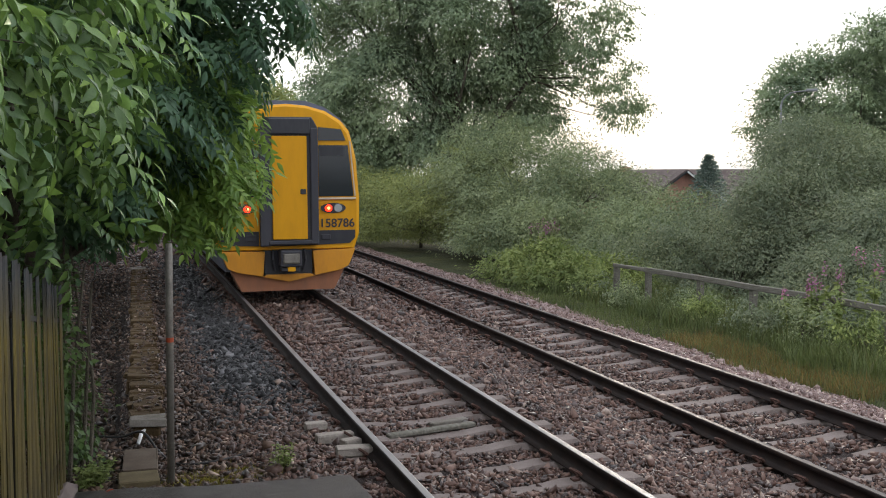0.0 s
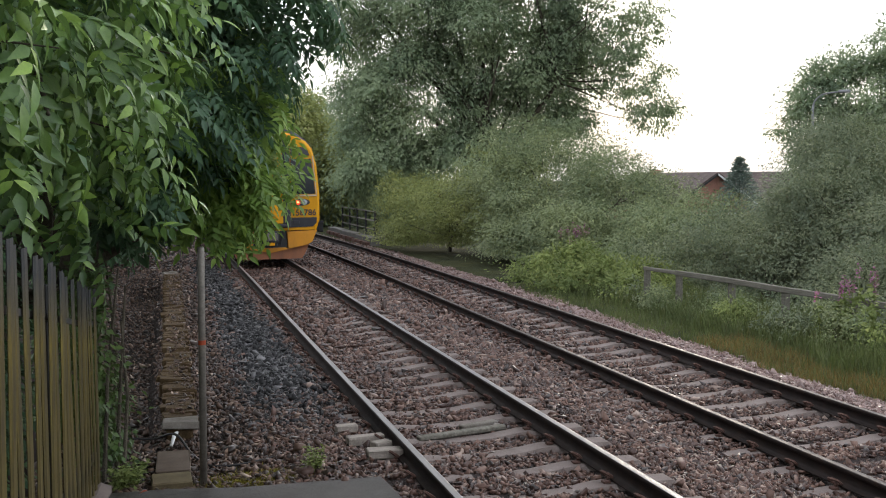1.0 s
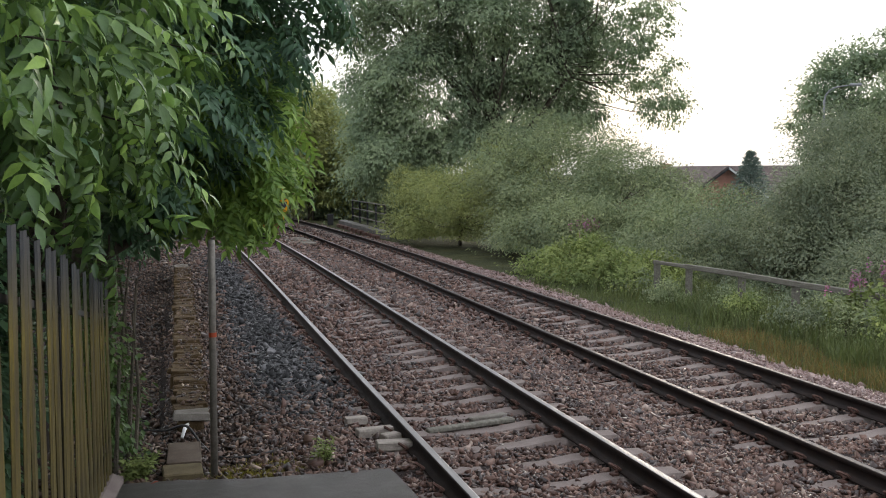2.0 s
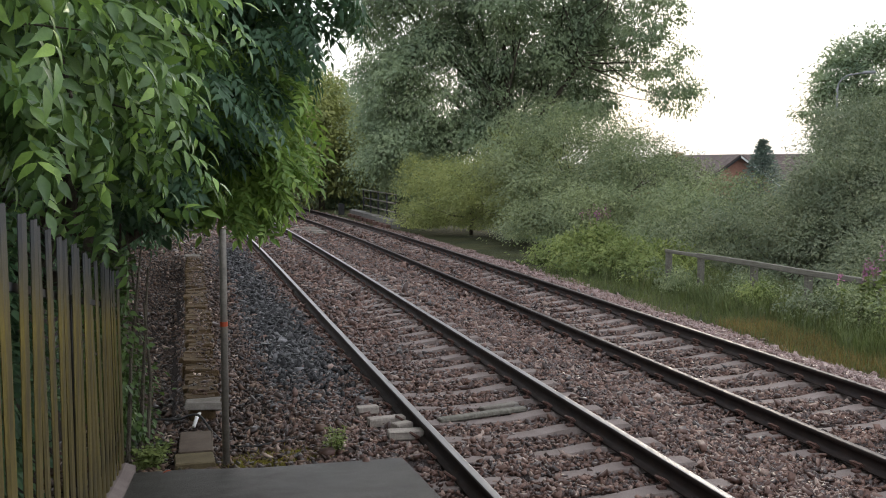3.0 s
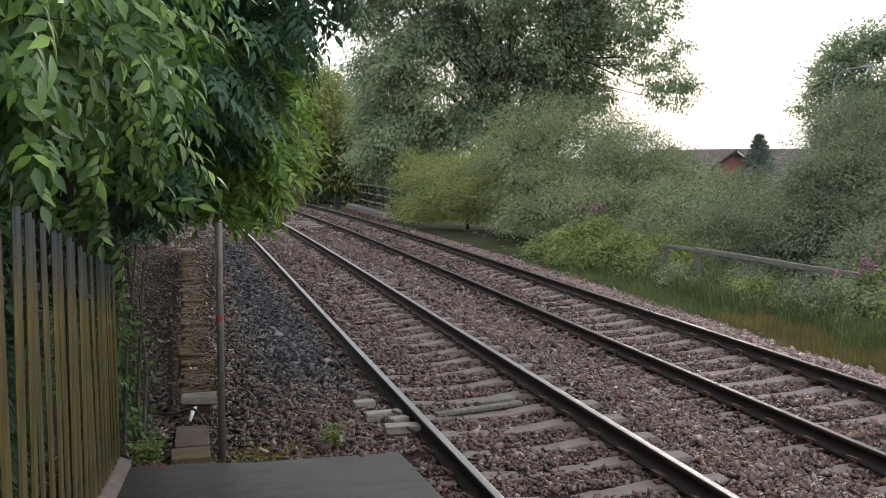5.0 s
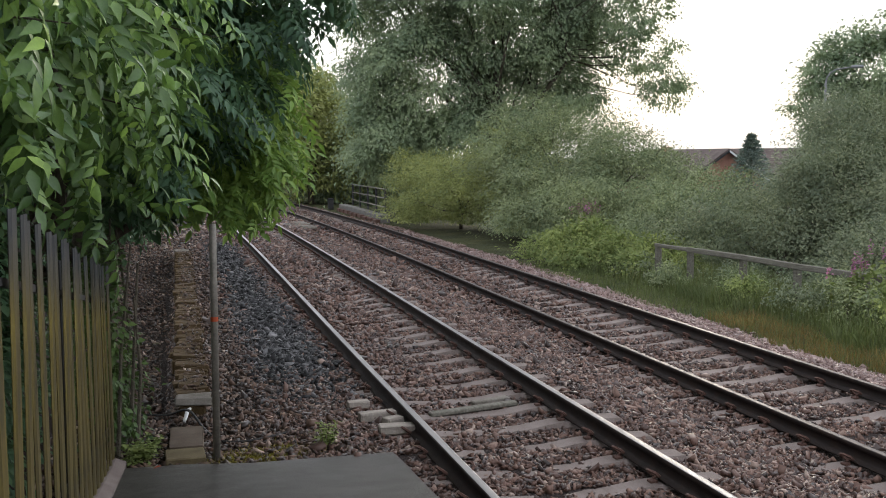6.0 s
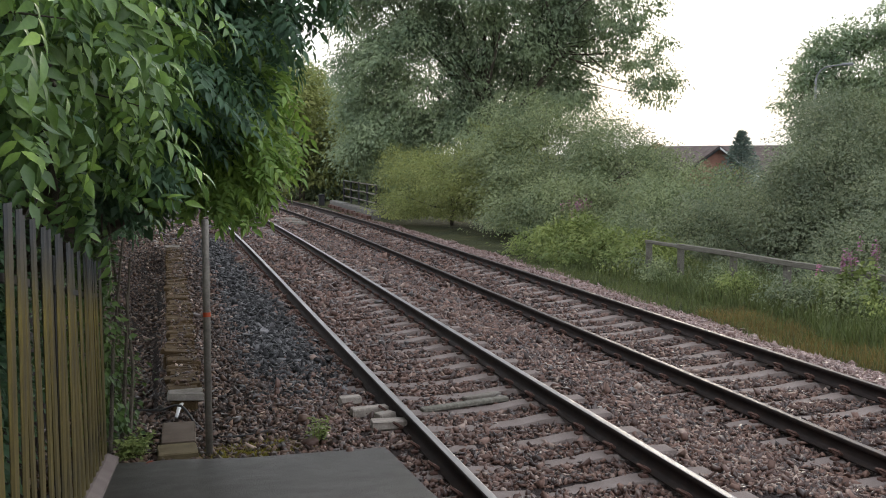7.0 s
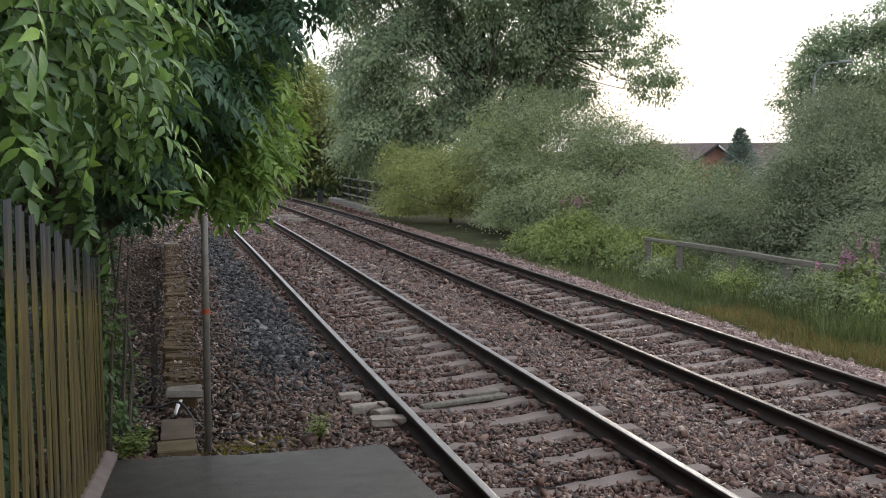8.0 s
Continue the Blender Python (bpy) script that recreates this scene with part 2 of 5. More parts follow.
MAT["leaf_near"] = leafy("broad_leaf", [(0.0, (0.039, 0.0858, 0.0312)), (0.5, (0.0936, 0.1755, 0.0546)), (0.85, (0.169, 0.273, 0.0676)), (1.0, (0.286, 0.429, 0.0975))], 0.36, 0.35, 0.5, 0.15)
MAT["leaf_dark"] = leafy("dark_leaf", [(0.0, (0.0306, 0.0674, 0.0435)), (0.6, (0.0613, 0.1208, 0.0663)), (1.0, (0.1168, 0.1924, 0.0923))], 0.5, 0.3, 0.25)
MAT["leaf_tip"] = leafy("bright_green_leaf", [(0.0, (0.0932, 0.1713, 0.0435)), (0.6, (0.1865, 0.294, 0.063)), (1.0, (0.3249, 0.4169, 0.084))], 0.45, 0.4)
MAT["leaf_ivy"] = leafy("ivy_leaf", [(0.0, (0.03, 0.06, 0.022)), (0.6, (0.065, 0.11, 0.032)), (1.0, (0.12, 0.17, 0.05))], 0.45, 0.3, 0.35)
# haze is put into the bush, dull and tall-tree colours: paler, bluer greens
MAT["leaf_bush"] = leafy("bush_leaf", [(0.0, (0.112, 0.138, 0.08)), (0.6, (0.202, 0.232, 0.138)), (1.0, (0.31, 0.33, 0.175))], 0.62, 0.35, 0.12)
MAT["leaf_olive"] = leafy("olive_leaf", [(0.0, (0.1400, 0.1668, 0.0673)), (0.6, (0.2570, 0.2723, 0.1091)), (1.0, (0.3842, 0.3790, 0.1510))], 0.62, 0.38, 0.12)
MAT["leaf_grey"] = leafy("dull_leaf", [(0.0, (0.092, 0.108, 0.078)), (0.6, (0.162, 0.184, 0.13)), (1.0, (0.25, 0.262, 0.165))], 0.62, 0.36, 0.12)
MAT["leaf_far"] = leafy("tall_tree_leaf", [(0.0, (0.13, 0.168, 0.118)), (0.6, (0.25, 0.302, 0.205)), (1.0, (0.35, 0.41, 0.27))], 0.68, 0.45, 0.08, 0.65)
MAT["leaf_bramble"] = leafy("bramble_leaf", [(0.0, (0.095, 0.125, 0.046)), (0.6, (0.17, 0.205, 0.075)), (1.0, (0.265, 0.28, 0.11))], 0.62, 0.35, 0.12)
# needles paled and greyed to carry the haze in their colour
MAT["needle"] = leafy("conifer_needle", [(0.0, (0.07, 0.105, 0.105)), (1.0, (0.17, 0.215, 0.20))], 0.6, 0.2)
MAT["grass"] = leafy("grass_blade", [(0.0, (0.0394, 0.064, 0.018)), (0.55, (0.0672, 0.0984, 0.0295)), (0.88, (0.1025, 0.1148, 0.0426)), (1.0, (0.164, 0.123, 0.0615))], 0.6, 0.3)
MAT["dry_grass"] = leafy("dry_grass_blade", [(0.0, (0.09, 0.062, 0.018)), (0.6, (0.155, 0.098, 0.032)), (1.0, (0.21, 0.135, 0.05))], 0.7, 0.3)
MAT["moss"] = leafy("dry_moss", [(0.0, (0.0910, 0.0780, 0.0195)), (0.6, (0.1820, 0.1560, 0.0325)), (1.0, (0.2600, 0.2210, 0.0650))], 0.8, 0.2, 0.1)
MAT["pink_flower"] = leafy("pink_petal", [(0.0, (0.22, 0.05, 0.15)), (1.0, (0.42, 0.16, 0.32))], 0.6, 0.4)

# Ground: earth and low growth, stone bed under the tracks
k = Nodes("ground_mix", 0.95, 0, 0.2)
green = k.ramp(k.noise(1.2, 7), [(0.3, (0.0180, 0.0225, 0.0070)), (0.55, (0.0390, 0.0425, 0.0140)), (0.75, (0.0600, 0.0550, 0.0200))])
# bed far darker than its loose stones: shade in the gaps is put into it
stone = k.ramp(k.noise(16, 5, 0.8), [(0.3, (0.0135, 0.0095, 0.0085)), (0.5, (0.0325, 0.0230, 0.0205)), (0.7, (0.0525, 0.0385, 0.0345))])
# earth kept very dark: the overhanging trees' shade is put into its colour
earth = k.ramp(k.noise(9, 6, 0.75), [(0.3, (0.0084, 0.0052, 0.0039)), (0.55, (0.0195, 0.0117, 0.0084)), (0.75, (0.0319, 0.0202, 0.0156))])
gcol = k.mix(k.mask("X", 1.25, 1.75, 0.25, 1.5), earth, stone)
gcol = k.mix(k.mask("X", 8.3, 8.7, 0.3, 1.2), gcol, green)
MAT["ground"] = k.color(gcol).bump(k.noise(24, 5, 0.8), 1.0, 0.05).m


# ---- tools for meshes ----
RNG = np.random.default_rng(7)


def raw(name, verts, faces, mats, parent=None, smooth=False, index=None):
    """One mesh object from arrays; faces all of one size, or a list of such arrays."""
    faces = faces if isinstance(faces, list) else [faces]
    me = bpy.data.meshes.new(name)
    verts = np.asarray(verts, np.float32)
    loops = np.concatenate([np.asarray(f, np.int32).ravel() for f in faces])
    totals = np.concatenate([np.full(len(f), np.asarray(f).shape[1], np.int32) for f in faces])
    starts = np.concatenate([[0], np.cumsum(totals)[:-1]]).astype(np.int32)
    me.vertices.add(len(verts))
    me.vertices.foreach_set("co", verts.ravel())
    me.loops.add(len(loops))
    me.loops.foreach_set("vertex_index", loops)
    me.polygons.add(len(totals))
    me.polygons.foreach_set("loop_start", starts)
    me.polygons.foreach_set("loop_total", totals)
    if smooth:
        me.polygons.foreach_set("use_smooth", np.ones(len(totals), bool))
    for m in (mats if isinstance(mats, (list, tuple)) else [mats]):
        me.materials.append(m)
    if index is not None:
        me.polygons.foreach_set("material_index", np.asarray(index, np.int32))
    me.update(calc_edges=True)
    ob = new(name, me)
    ob.parent = parent
    return ob


def part(name, bm, material, parent=None, label="", smooth=False):
    """Links a bmesh as one mesh object under a thing or a part."""
    me = bpy.data.meshes.new(name)
    bmesh.ops.recalc_face_normals(bm, faces=bm.faces)
    if smooth:
        for f in bm.faces:
            f.smooth = True
    bm.to_mesh(me)
    bm.free()
    for m in (material if isinstance(material, (list, tuple)) else [material]):
        me.materials.append(m)
    ob = new(name, me)
    ob.parent = parent
    return tagged(ob, label) if label else ob


def shared(name, me, m, parent, label=""):
    """Another piece on a mesh that exists already."""
    ob = new(name, me)
    ob.parent, ob.matrix_basis = parent, m
    return tagged(ob, label) if label else ob


def block(x0, x1, y0, y1, z0, z1, bevel=0.0, bm=None, seg=1):
    bm = bm or bmesh.new()
    made = bmesh.ops.create_cube(bm, size=1)["verts"]
    for v in made:
        v.co = Vector((x0 + (v.co.x + 0.5) * (x1 - x0), y0 + (v.co.y + 0.5) * (y1 - y0), z0 + (v.co.z + 0.5) * (z1 - z0)))
    if bevel:
        es = {e for v in made for e in v.link_edges}
        bmesh.ops.bevel(bm, geom=list(es), offset=bevel, segments=seg, affect="EDGES", profile=0.5)
    return bm


def prism(outline, a, b, axis="Y", bm=None, bevel=0.0):
    """An outline of (u, v) pulled from a to b along an axis."""
    bm = bm or bmesh.new()
    put = {"Y": lambda u, v, w: (u, w, v), "X": lambda u, v, w: (w, u, v), "Z": lambda u, v, w: (u, v, w)}[axis]
    lo = [bm.verts.new(put(u, v, a)) for u, v in outline]
    hi = [bm.verts.new(put(u, v, b)) for u, v in outline]
    n = len(outline)
    fs = [bm.faces.new(lo), bm.faces.new(hi[::-1])]
    for i in range(n):
        bm.faces.new((lo[i], hi[i], hi[(i + 1) % n], lo[(i + 1) % n]))
    if bevel:
        bmesh.ops.recalc_face_normals(bm, faces=bm.faces)
        es = list(fs[0].edges) + list(fs[1].edges)
        bmesh.ops.bevel(bm, geom=es, offset=bevel, segments=2, affect="EDGES", profile=0.5)
    return bm


def tube(points, radii, sides=8, bm=None, caps=True):
    """A round bar through points, with a radius at each."""
    bm = bm or bmesh.new()
    pts = [Vector(p) for p in points]
    radii = radii if isinstance(radii, (list, tuple)) else [radii] * len(pts)
    rings = []
    side = None
    for i, p in enumerate(pts):
        d = (pts[min(i + 1, len(pts) - 1)] - pts[max(i - 1, 0)]).normalized()
        if side is None:
            side = d.orthogonal().normalized()
        side = (side - d * side.dot(d)).normalized()
        up = d.cross(side)
        rings.append([bm.verts.new(p + radii[i] * (side * math.cos(a) + up * math.sin(a))) for a in (2 * math.pi * j / sides for j in range(sides))])
    for r, s in zip(rings, rings[1:]):
        for j in range(sides):
            bm.faces.new((r[j], r[(j + 1) % sides], s[(j + 1) % sides], s[j]))
    if caps:
        bm.faces.new(rings[0][::-1])
        bm.faces.new(rings[-1])
    return bm


def thing(name, m=None, label="", category="", group="", kind=""):
    ob = new(name)
    if m is not None:
        ob.matrix_basis = m
    return tagged(ob, label, category, group, kind)


# ---- the line of the tracks ----
K0, K1, K_TURN = -0.001775, 9.83e-05, 55.0
STEP = 0.25
LINE = [(2.979, -40.0, 0.0)]
for i in range(1200):
    lx, ly, lh = LINE[-1]
    s = -40.0 + i * STEP
    kk = 0.0 if s < 0 else K0 + K1 * min(s, K_TURN)
    lh = lh + kk * STEP
    LINE.append((lx - math.sin(lh) * STEP, ly + math.cos(lh) * STEP, lh))
LINE = np.array(LINE)


def on_line(s, off=0.0, z=0.0):
    """The point at s along the near track, off to its right, and the heading there (degrees, left positive)."""
    f = min(max((s + 40.0) / STEP, 0), len(LINE) - 1.001)
    i = int(f)
    x, y, h = LINE[i] + (LINE[i + 1] - LINE[i]) * (f - i)
    return Vector((x + off * math.cos(h), y + off * math.sin(h), z + 0.0019 * min(max(s, 0), 90))), math.degrees(h)


def line_x(y):
    return np.interp(y, LINE[:, 1], LINE[:, 0])


SPACING, GAUGE, CANT = 3.623, 1.505, 0.048
TRACK_Z = (0.0, -0.154)


def smooth_step(v, a, b):
    t = np.clip((v - a) / (b - a), 0, 1)
    return t * t * (3 - 2 * t)


def ground_z(x, y):
    """Height of the ground: stone bed on top of a low bank that falls away on the far side."""
    x, y = np.asarray(x, float), np.asarray(y, float)
    u = x - line_x(y)
    z = -0.205 + 0.0 * u
    z = z + 0.03 * np.exp(-((u - 1.75) / 0.55) ** 2)
    z = z - 0.165 * smooth_step(u, 1.2, 2.5)
    z = z - 0.16 * smooth_step(u, 5.0, 6.0)
    z = z - 0.10 * smooth_step(-u, 1.35, 2.3)
    z = z - 0.6 * smooth_step(u, 9.0, 13.0) - 2.2 * smooth_step(u, 13.0, 30.0)
    z = z + 0.2 * smooth_step(-u, 3.4, 6.0)
    z = z + 0.0019 * np.clip(y, 0, 90)
    # a ditch along the hidden side of the old wall
    v = 0.20 + 0.022 * (y - 10.9) - x
    z = z - 0.40 * smooth_step(v, 0.0, 0.2) * (1 - smooth_step(v, 0.5, 1.1)) * smooth_step(y, 11.0, 11.5) * (1 - smooth_step(y, 27, 30))
    return z + 0.02 * np.sin(1.7 * x + 0.6 * y) * np.sin(0.9 * y - 0.4 * x)


def build_ground():
    xs = np.unique(np.concatenate([np.linspace(-3000, -60, 14), np.linspace(-60, -4, 15), np.linspace(-4, 12, 100), np.linspace(12, 60, 40), np.linspace(60, 3000, 14)]))
    ys = np.unique(np.concatenate([np.linspace(-3000, -30, 12), np.linspace(-30, 5, 20), np.linspace(5, 60, 180), np.linspace(60, 140, 40), np.linspace(140, 3000, 14)]))
    gx, gy = np.meshgrid(xs, ys)
    v = np.stack([gx, gy, ground_z(gx, gy)], -1).reshape(-1, 3)
    n = len(xs)
    i, j = np.meshgrid(np.arange(len(ys) - 1), np.arange(n - 1), indexing="ij")
    a = (i * n + j).ravel()
    f = np.stack([a, a + 1, a + n + 1, a + n], -1)
    tagged(raw("ground", v, f, MAT["ground"], smooth=True), "earth and grass bank with a stone track bed", "ground", kind="structure")


build_ground()


# ---- tracks ----
RAIL_HALF = [(0.070, -0.159), (0.070, -0.148), (0.026, -0.132), (0.010, -0.118), (0.010, -0.052), (0.030, -0.040), (0.036, -0.032), (0.036, -0.008), (0.030, -0.001), (0.017, 0.0)]


def rail(parent, off, z, s0, s1, label, crown_mat="steel"):
    """Flat-bottomed rail: rusty foot and web, worn bright crown."""
    outline = [(x, h) for x, h in RAIL_HALF] + [(-x, h) for x, h in RAIL_HALF[::-1]]
    stops = np.concatenate([np.arange(s0, 45, 0.8), np.arange(45, s1, 2.0)])
    verts, n = [], len(outline)
    for s in stops:
        p, h = on_line(s, off, z)
        c, d = math.cos(radians(h)), math.sin(radians(h))
        verts += [(p.x + a * c, p.y + a * d, p.z + b) for a, b in outline]
    faces, index = [], []
    for i in range(len(stops) - 1):
        for j in range(n):
            k2 = (j + 1) % n
            faces.append((i * n + j, i * n + k2, (i + 1) * n + k2, (i + 1) * n + j))
            index.append(1 if j == 9 else 2 if j in (8, 10) else 0)
    return tagged(raw("rail", verts, np.array(faces), [MAT["rust"], MAT[crown_mat], MAT[crown_mat]], parent, index=index), label)


def sleeper_mesh():
    """Concrete sleeper, 2.5 m, higher under the rails and dished in the middle."""
    xs = [-1.25, -1.2, -0.95, -0.55, -0.25, 0.25, 0.55, 0.95, 1.2, 1.25]
    tops = [-0.05, -0.012, 0.0, 0.0, -0.03, -0.03, 0.0, 0.0, -0.012, -0.05]
    verts, faces = [], []
    for x, t in zip(xs, tops):
        verts += [(x, -0.14, -0.16), (x, -0.13, t - 0.045), (x, -0.10, t), (x, 0.10, t), (x, 0.13, t - 0.045), (x, 0.14, -0.16)]
    for i in range(len(xs) - 1):
        for j in range(5):
            faces.append((6 * i + j, 6 * i + j + 1, 6 * i + 7 + j, 6 * i + 6 + j))
    e = 6 * (len(xs) - 1)
    me = bpy.data.meshes.new("sleeper")
    me.from_pydata(verts, [], faces + [(5, 4, 3, 2, 1, 0), (e, e + 1, e + 2, e + 3, e + 4, e + 5)])
    me.materials.append(MAT["sleeper"])
    return me


def clip_mesh():
    """Sprung rail clip: a bent bar looped on a cast shoulder."""
    pts = [(0.06, -0.03, 0.012), (0.10, -0.045, 0.03), (0.135, -0.03, 0.046), (0.14, 0.01, 0.052), (0.115, 0.045, 0.046), (0.085, 0.04, 0.032), (0.075, 0.0, 0.022), (0.1, -0.01, 0.012)]
    bm = tube([(a * 1.05, b * 1.5, c * 1.9) for a, b, c in pts], 0.0135, 5)
    block(0.085, 0.15, -0.035, 0.035, -0.004, 0.02, 0.006, bm)
    me = bpy.data.meshes.new("rail_clip")
    bmesh.ops.recalc_face_normals(bm, faces=bm.faces)
    bm.to_mesh(me)
    bm.free()
    me.materials.append(MAT["rust_red"])
    return me


SLEEPER, CLIP = sleeper_mesh(), clip_mesh()


def build_track(index, first, label):
    """One line: two rails on sleepers with sprung clips."""
    off, z = (0.0, SPACING)[index], TRACK_Z[index]
    top = thing("railway_track", None, label, "railway track", "pair of tracks", "structure")
    rail(top, off - GAUGE / 2, z - CANT / 2, -35, 170, "steel rail with worn bright crown" if index == 0 else "rusty steel rail with dull crown", "steel" if index == 0 else "worn_steel")
    rail(top, off + GAUGE / 2, z + CANT / 2, -35, 170, "steel rail with worn bright crown" if index == 0 else "rusty steel rail with dull crown", "steel" if index == 0 else "worn_steel")
    rng = np.random.default_rng(3 + index)
    tilt = math.degrees(math.atan2(CANT, GAUGE))
    for i in range(-6, 130):
        s = first + i * 0.6454
        p, h = on_line(s, off, z - 0.165)
        m = pose(p.x, p.y, p.z - rng.uniform(0, 0.012), 0, -tilt, h + rng.normal(0, 0.5))
        sl = shared("sleeper", SLEEPER, m, top)
        if -3 < i < 48:
            for side in (-1, 1):
                for turn in (0, 180):
                    shared("rail_clip", CLIP, pose(side * GAUGE / 2, 0, 0.0, 0, 0, turn), sl)


build_track(0, 6.575, "near running line on concrete sleepers in brown ballast")
build_track(1, 7.161, "far running line on pale concrete sleepers, rails rusty")

# ---- loose stones ----
OCT_F = np.array([(0, 2, 4), (2, 1, 4), (1, 3, 4), (3, 0, 4), (2, 0, 5), (1, 2, 5), (3, 1, 5), (0, 3, 5)])
WEDGE_F = np.array([(0, 2, 1), (3, 4, 5), (0, 1, 4), (0, 4, 3), (1, 2, 5), (1, 5, 4), (2, 0, 3), (2, 3, 5)])
WEDGE_V = np.array([(-0.9, -0.75, -0.8), (0.95, -0.65, -0.8), (0.0, 0.95, -0.8), (-0.8, -0.7, 0.8), (0.75, -0.8, 0.8), (0.15, 0.9, 0.8)])
OCT_V = np.array([(-1, 0, 0), (1, 0, 0), (0, -1, 0), (0, 1, 0), (0, 0, 1), (0, 0, -1)], float)


def turns(rng, n, tumble=1.0):
    """Random turns; a low tumble leaves most stones lying flat."""
    q = rng.normal(size=(n, 4)) * np.array([1.0, tumble, tumble, 1.0])
    q /= np.linalg.norm(q, axis=1)[:, None]
    w, x, y, z = q.T
    return np.stack([np.stack([1 - 2 * (y * y + z * z), 2 * (x * y - z * w), 2 * (x * z + y * w)], -1),
                     np.stack([2 * (x * y + z * w), 1 - 2 * (x * x + z * z), 2 * (y * z - x * w)], -1),
                     np.stack([2 * (x * z - y * w), 2 * (y * z + x * w), 1 - 2 * (x * x + y * y)], -1)], 1)


def stones(name, region, density, size, material, label, seed, keep=None, fine=True, lift=0.0):
    """A spread of broken stones over a stretch of the bed (u0, u1, y0, y1 from the near track's middle)."""
    rng = np.random.default_rng(seed)
    u0, u1, y0, y1 = region
    n = int((u1 - u0) * (y1 - y0) * density)
    u, y = rng.uniform(u0, u1, n), rng.uniform(y0, y1, n)
    ok = np.ones(n, bool)
    if keep is not None:
        ok = keep(u, y, rng)
    # stones lie between the sleepers and off the rails
    for off, first in ((0.0, 6.575), (SPACING, 7.161)):
        ph = np.abs(((y - first) / 0.6454 + 0.5) % 1 - 0.5) * 0.6454
        on_sl = (np.abs(u - off) < 1.22) & (ph < 0.105) & (rng.random(n) > np.where(u - off < 0.1, 0.2 if off == 0.0 else 0.08, 0.04))
        on_rail = np.abs(np.abs(u - off) - GAUGE / 2) < 0.085
        on_clip = (np.abs(np.abs(u - off) - GAUGE / 2) < 0.2) & (ph < 0.14)
        ok &= ~(on_sl | on_rail | on_clip)
    u, y = u[ok], y[ok]
    n = len(u)
    x = u + line_x(y)
    base, faces = (WEDGE_V, WEDGE_F) if fine else (OCT_V, OCT_F)
    r = size * np.exp(rng.normal(0, 0.28, n))
    dims = r[:, None] * np.array([1.4, 1.0, 0.55]) * rng.uniform(0.65, 1.35, (n, 3))
    v = base[None] * (1 + rng.uniform(-0.38, 0.3, (n, len(base), 3)))
    v = v * dims[:, None, :]
    v = np.einsum("nij,nkj->nki", turns(rng, n, 0.38), v)
    v += np.stack([x, y, ground_z(x, y) + lift + r * rng.uniform(-0.2, 0.75, n)], -1)[:, None]
    f = faces[None] + (np.arange(n) * len(base))[:, None, None]
    return tagged(raw(name, v.reshape(-1, 3), f.reshape(-1, faces.shape[1]), material), label, "ballast", kind="stuff")


def not_dark(u, y, rng):
    return ~((u < -1.0) & dark_zone(u, y, rng)) & (u > -1.9 + 0.3 * rng.normal(size=len(u)) * 0.6)


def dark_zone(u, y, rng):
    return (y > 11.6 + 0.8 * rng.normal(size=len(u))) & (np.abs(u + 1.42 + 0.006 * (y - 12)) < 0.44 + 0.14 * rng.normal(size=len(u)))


def litter_zone(u, y, rng):
    return ~dark_zone(u, y, rng) & (u < -1.25 + 0.25 * rng.normal(size=len(u)))


stones("ballast", (-2.1, 4.95, 6.6, 13), 1120, 0.0225, MAT["ballast_brown"], "angular brown and grey broken stone between the rails", 11, not_dark)
stones("ballast", (-2.1, 4.95, 13, 17), 800, 0.026, MAT["ballast_brown"], "angular brown and grey broken stone between the rails", 10, not_dark)
stones("ballast", (-2.1, 4.95, 17, 34), 280, 0.037, MAT["ballast_brown"], "angular brown and grey broken stone between the rails", 12, not_dark)
stones("ballast", (-1.9, 5.2, 34, 60), 110, 0.055, MAT["ballast_brown"], "angular brown and grey broken stone between the rails", 16, None, False)
stones("ballast", (4.9, 6.0, 8.5, 20), 800, 0.029, MAT["ballast_pink"], "pinkish broken stone on the bank's shoulder", 13, None, False)
stones("ballast", (4.9, 6.1, 20, 42), 300, 0.036, MAT["ballast_pink"], "pinkish broken stone on the bank's shoulder", 14, None, False)
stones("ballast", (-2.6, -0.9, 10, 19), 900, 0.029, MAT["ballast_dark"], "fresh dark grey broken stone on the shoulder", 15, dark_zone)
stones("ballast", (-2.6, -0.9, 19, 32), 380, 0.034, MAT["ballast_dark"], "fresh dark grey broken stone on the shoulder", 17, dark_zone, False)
stones("leaf_litter", (-4.0, -1.0, 8.6, 18), 520, 0.024, MAT["litter"], "brown leaf litter and old stones on earth", 18, litter_zone)
stones("leaf_litter", (-4.4, -1.0, 18, 31), 190, 0.033, MAT["litter"], "brown leaf litter and old stones on earth", 19, litter_zone, False)
stones("leaf_litter", (-4.4, -1.2, 31, 42), 70, 0.055, MAT["litter"], "brown leaf litter and old stones on earth", 20, litter_zone, False)


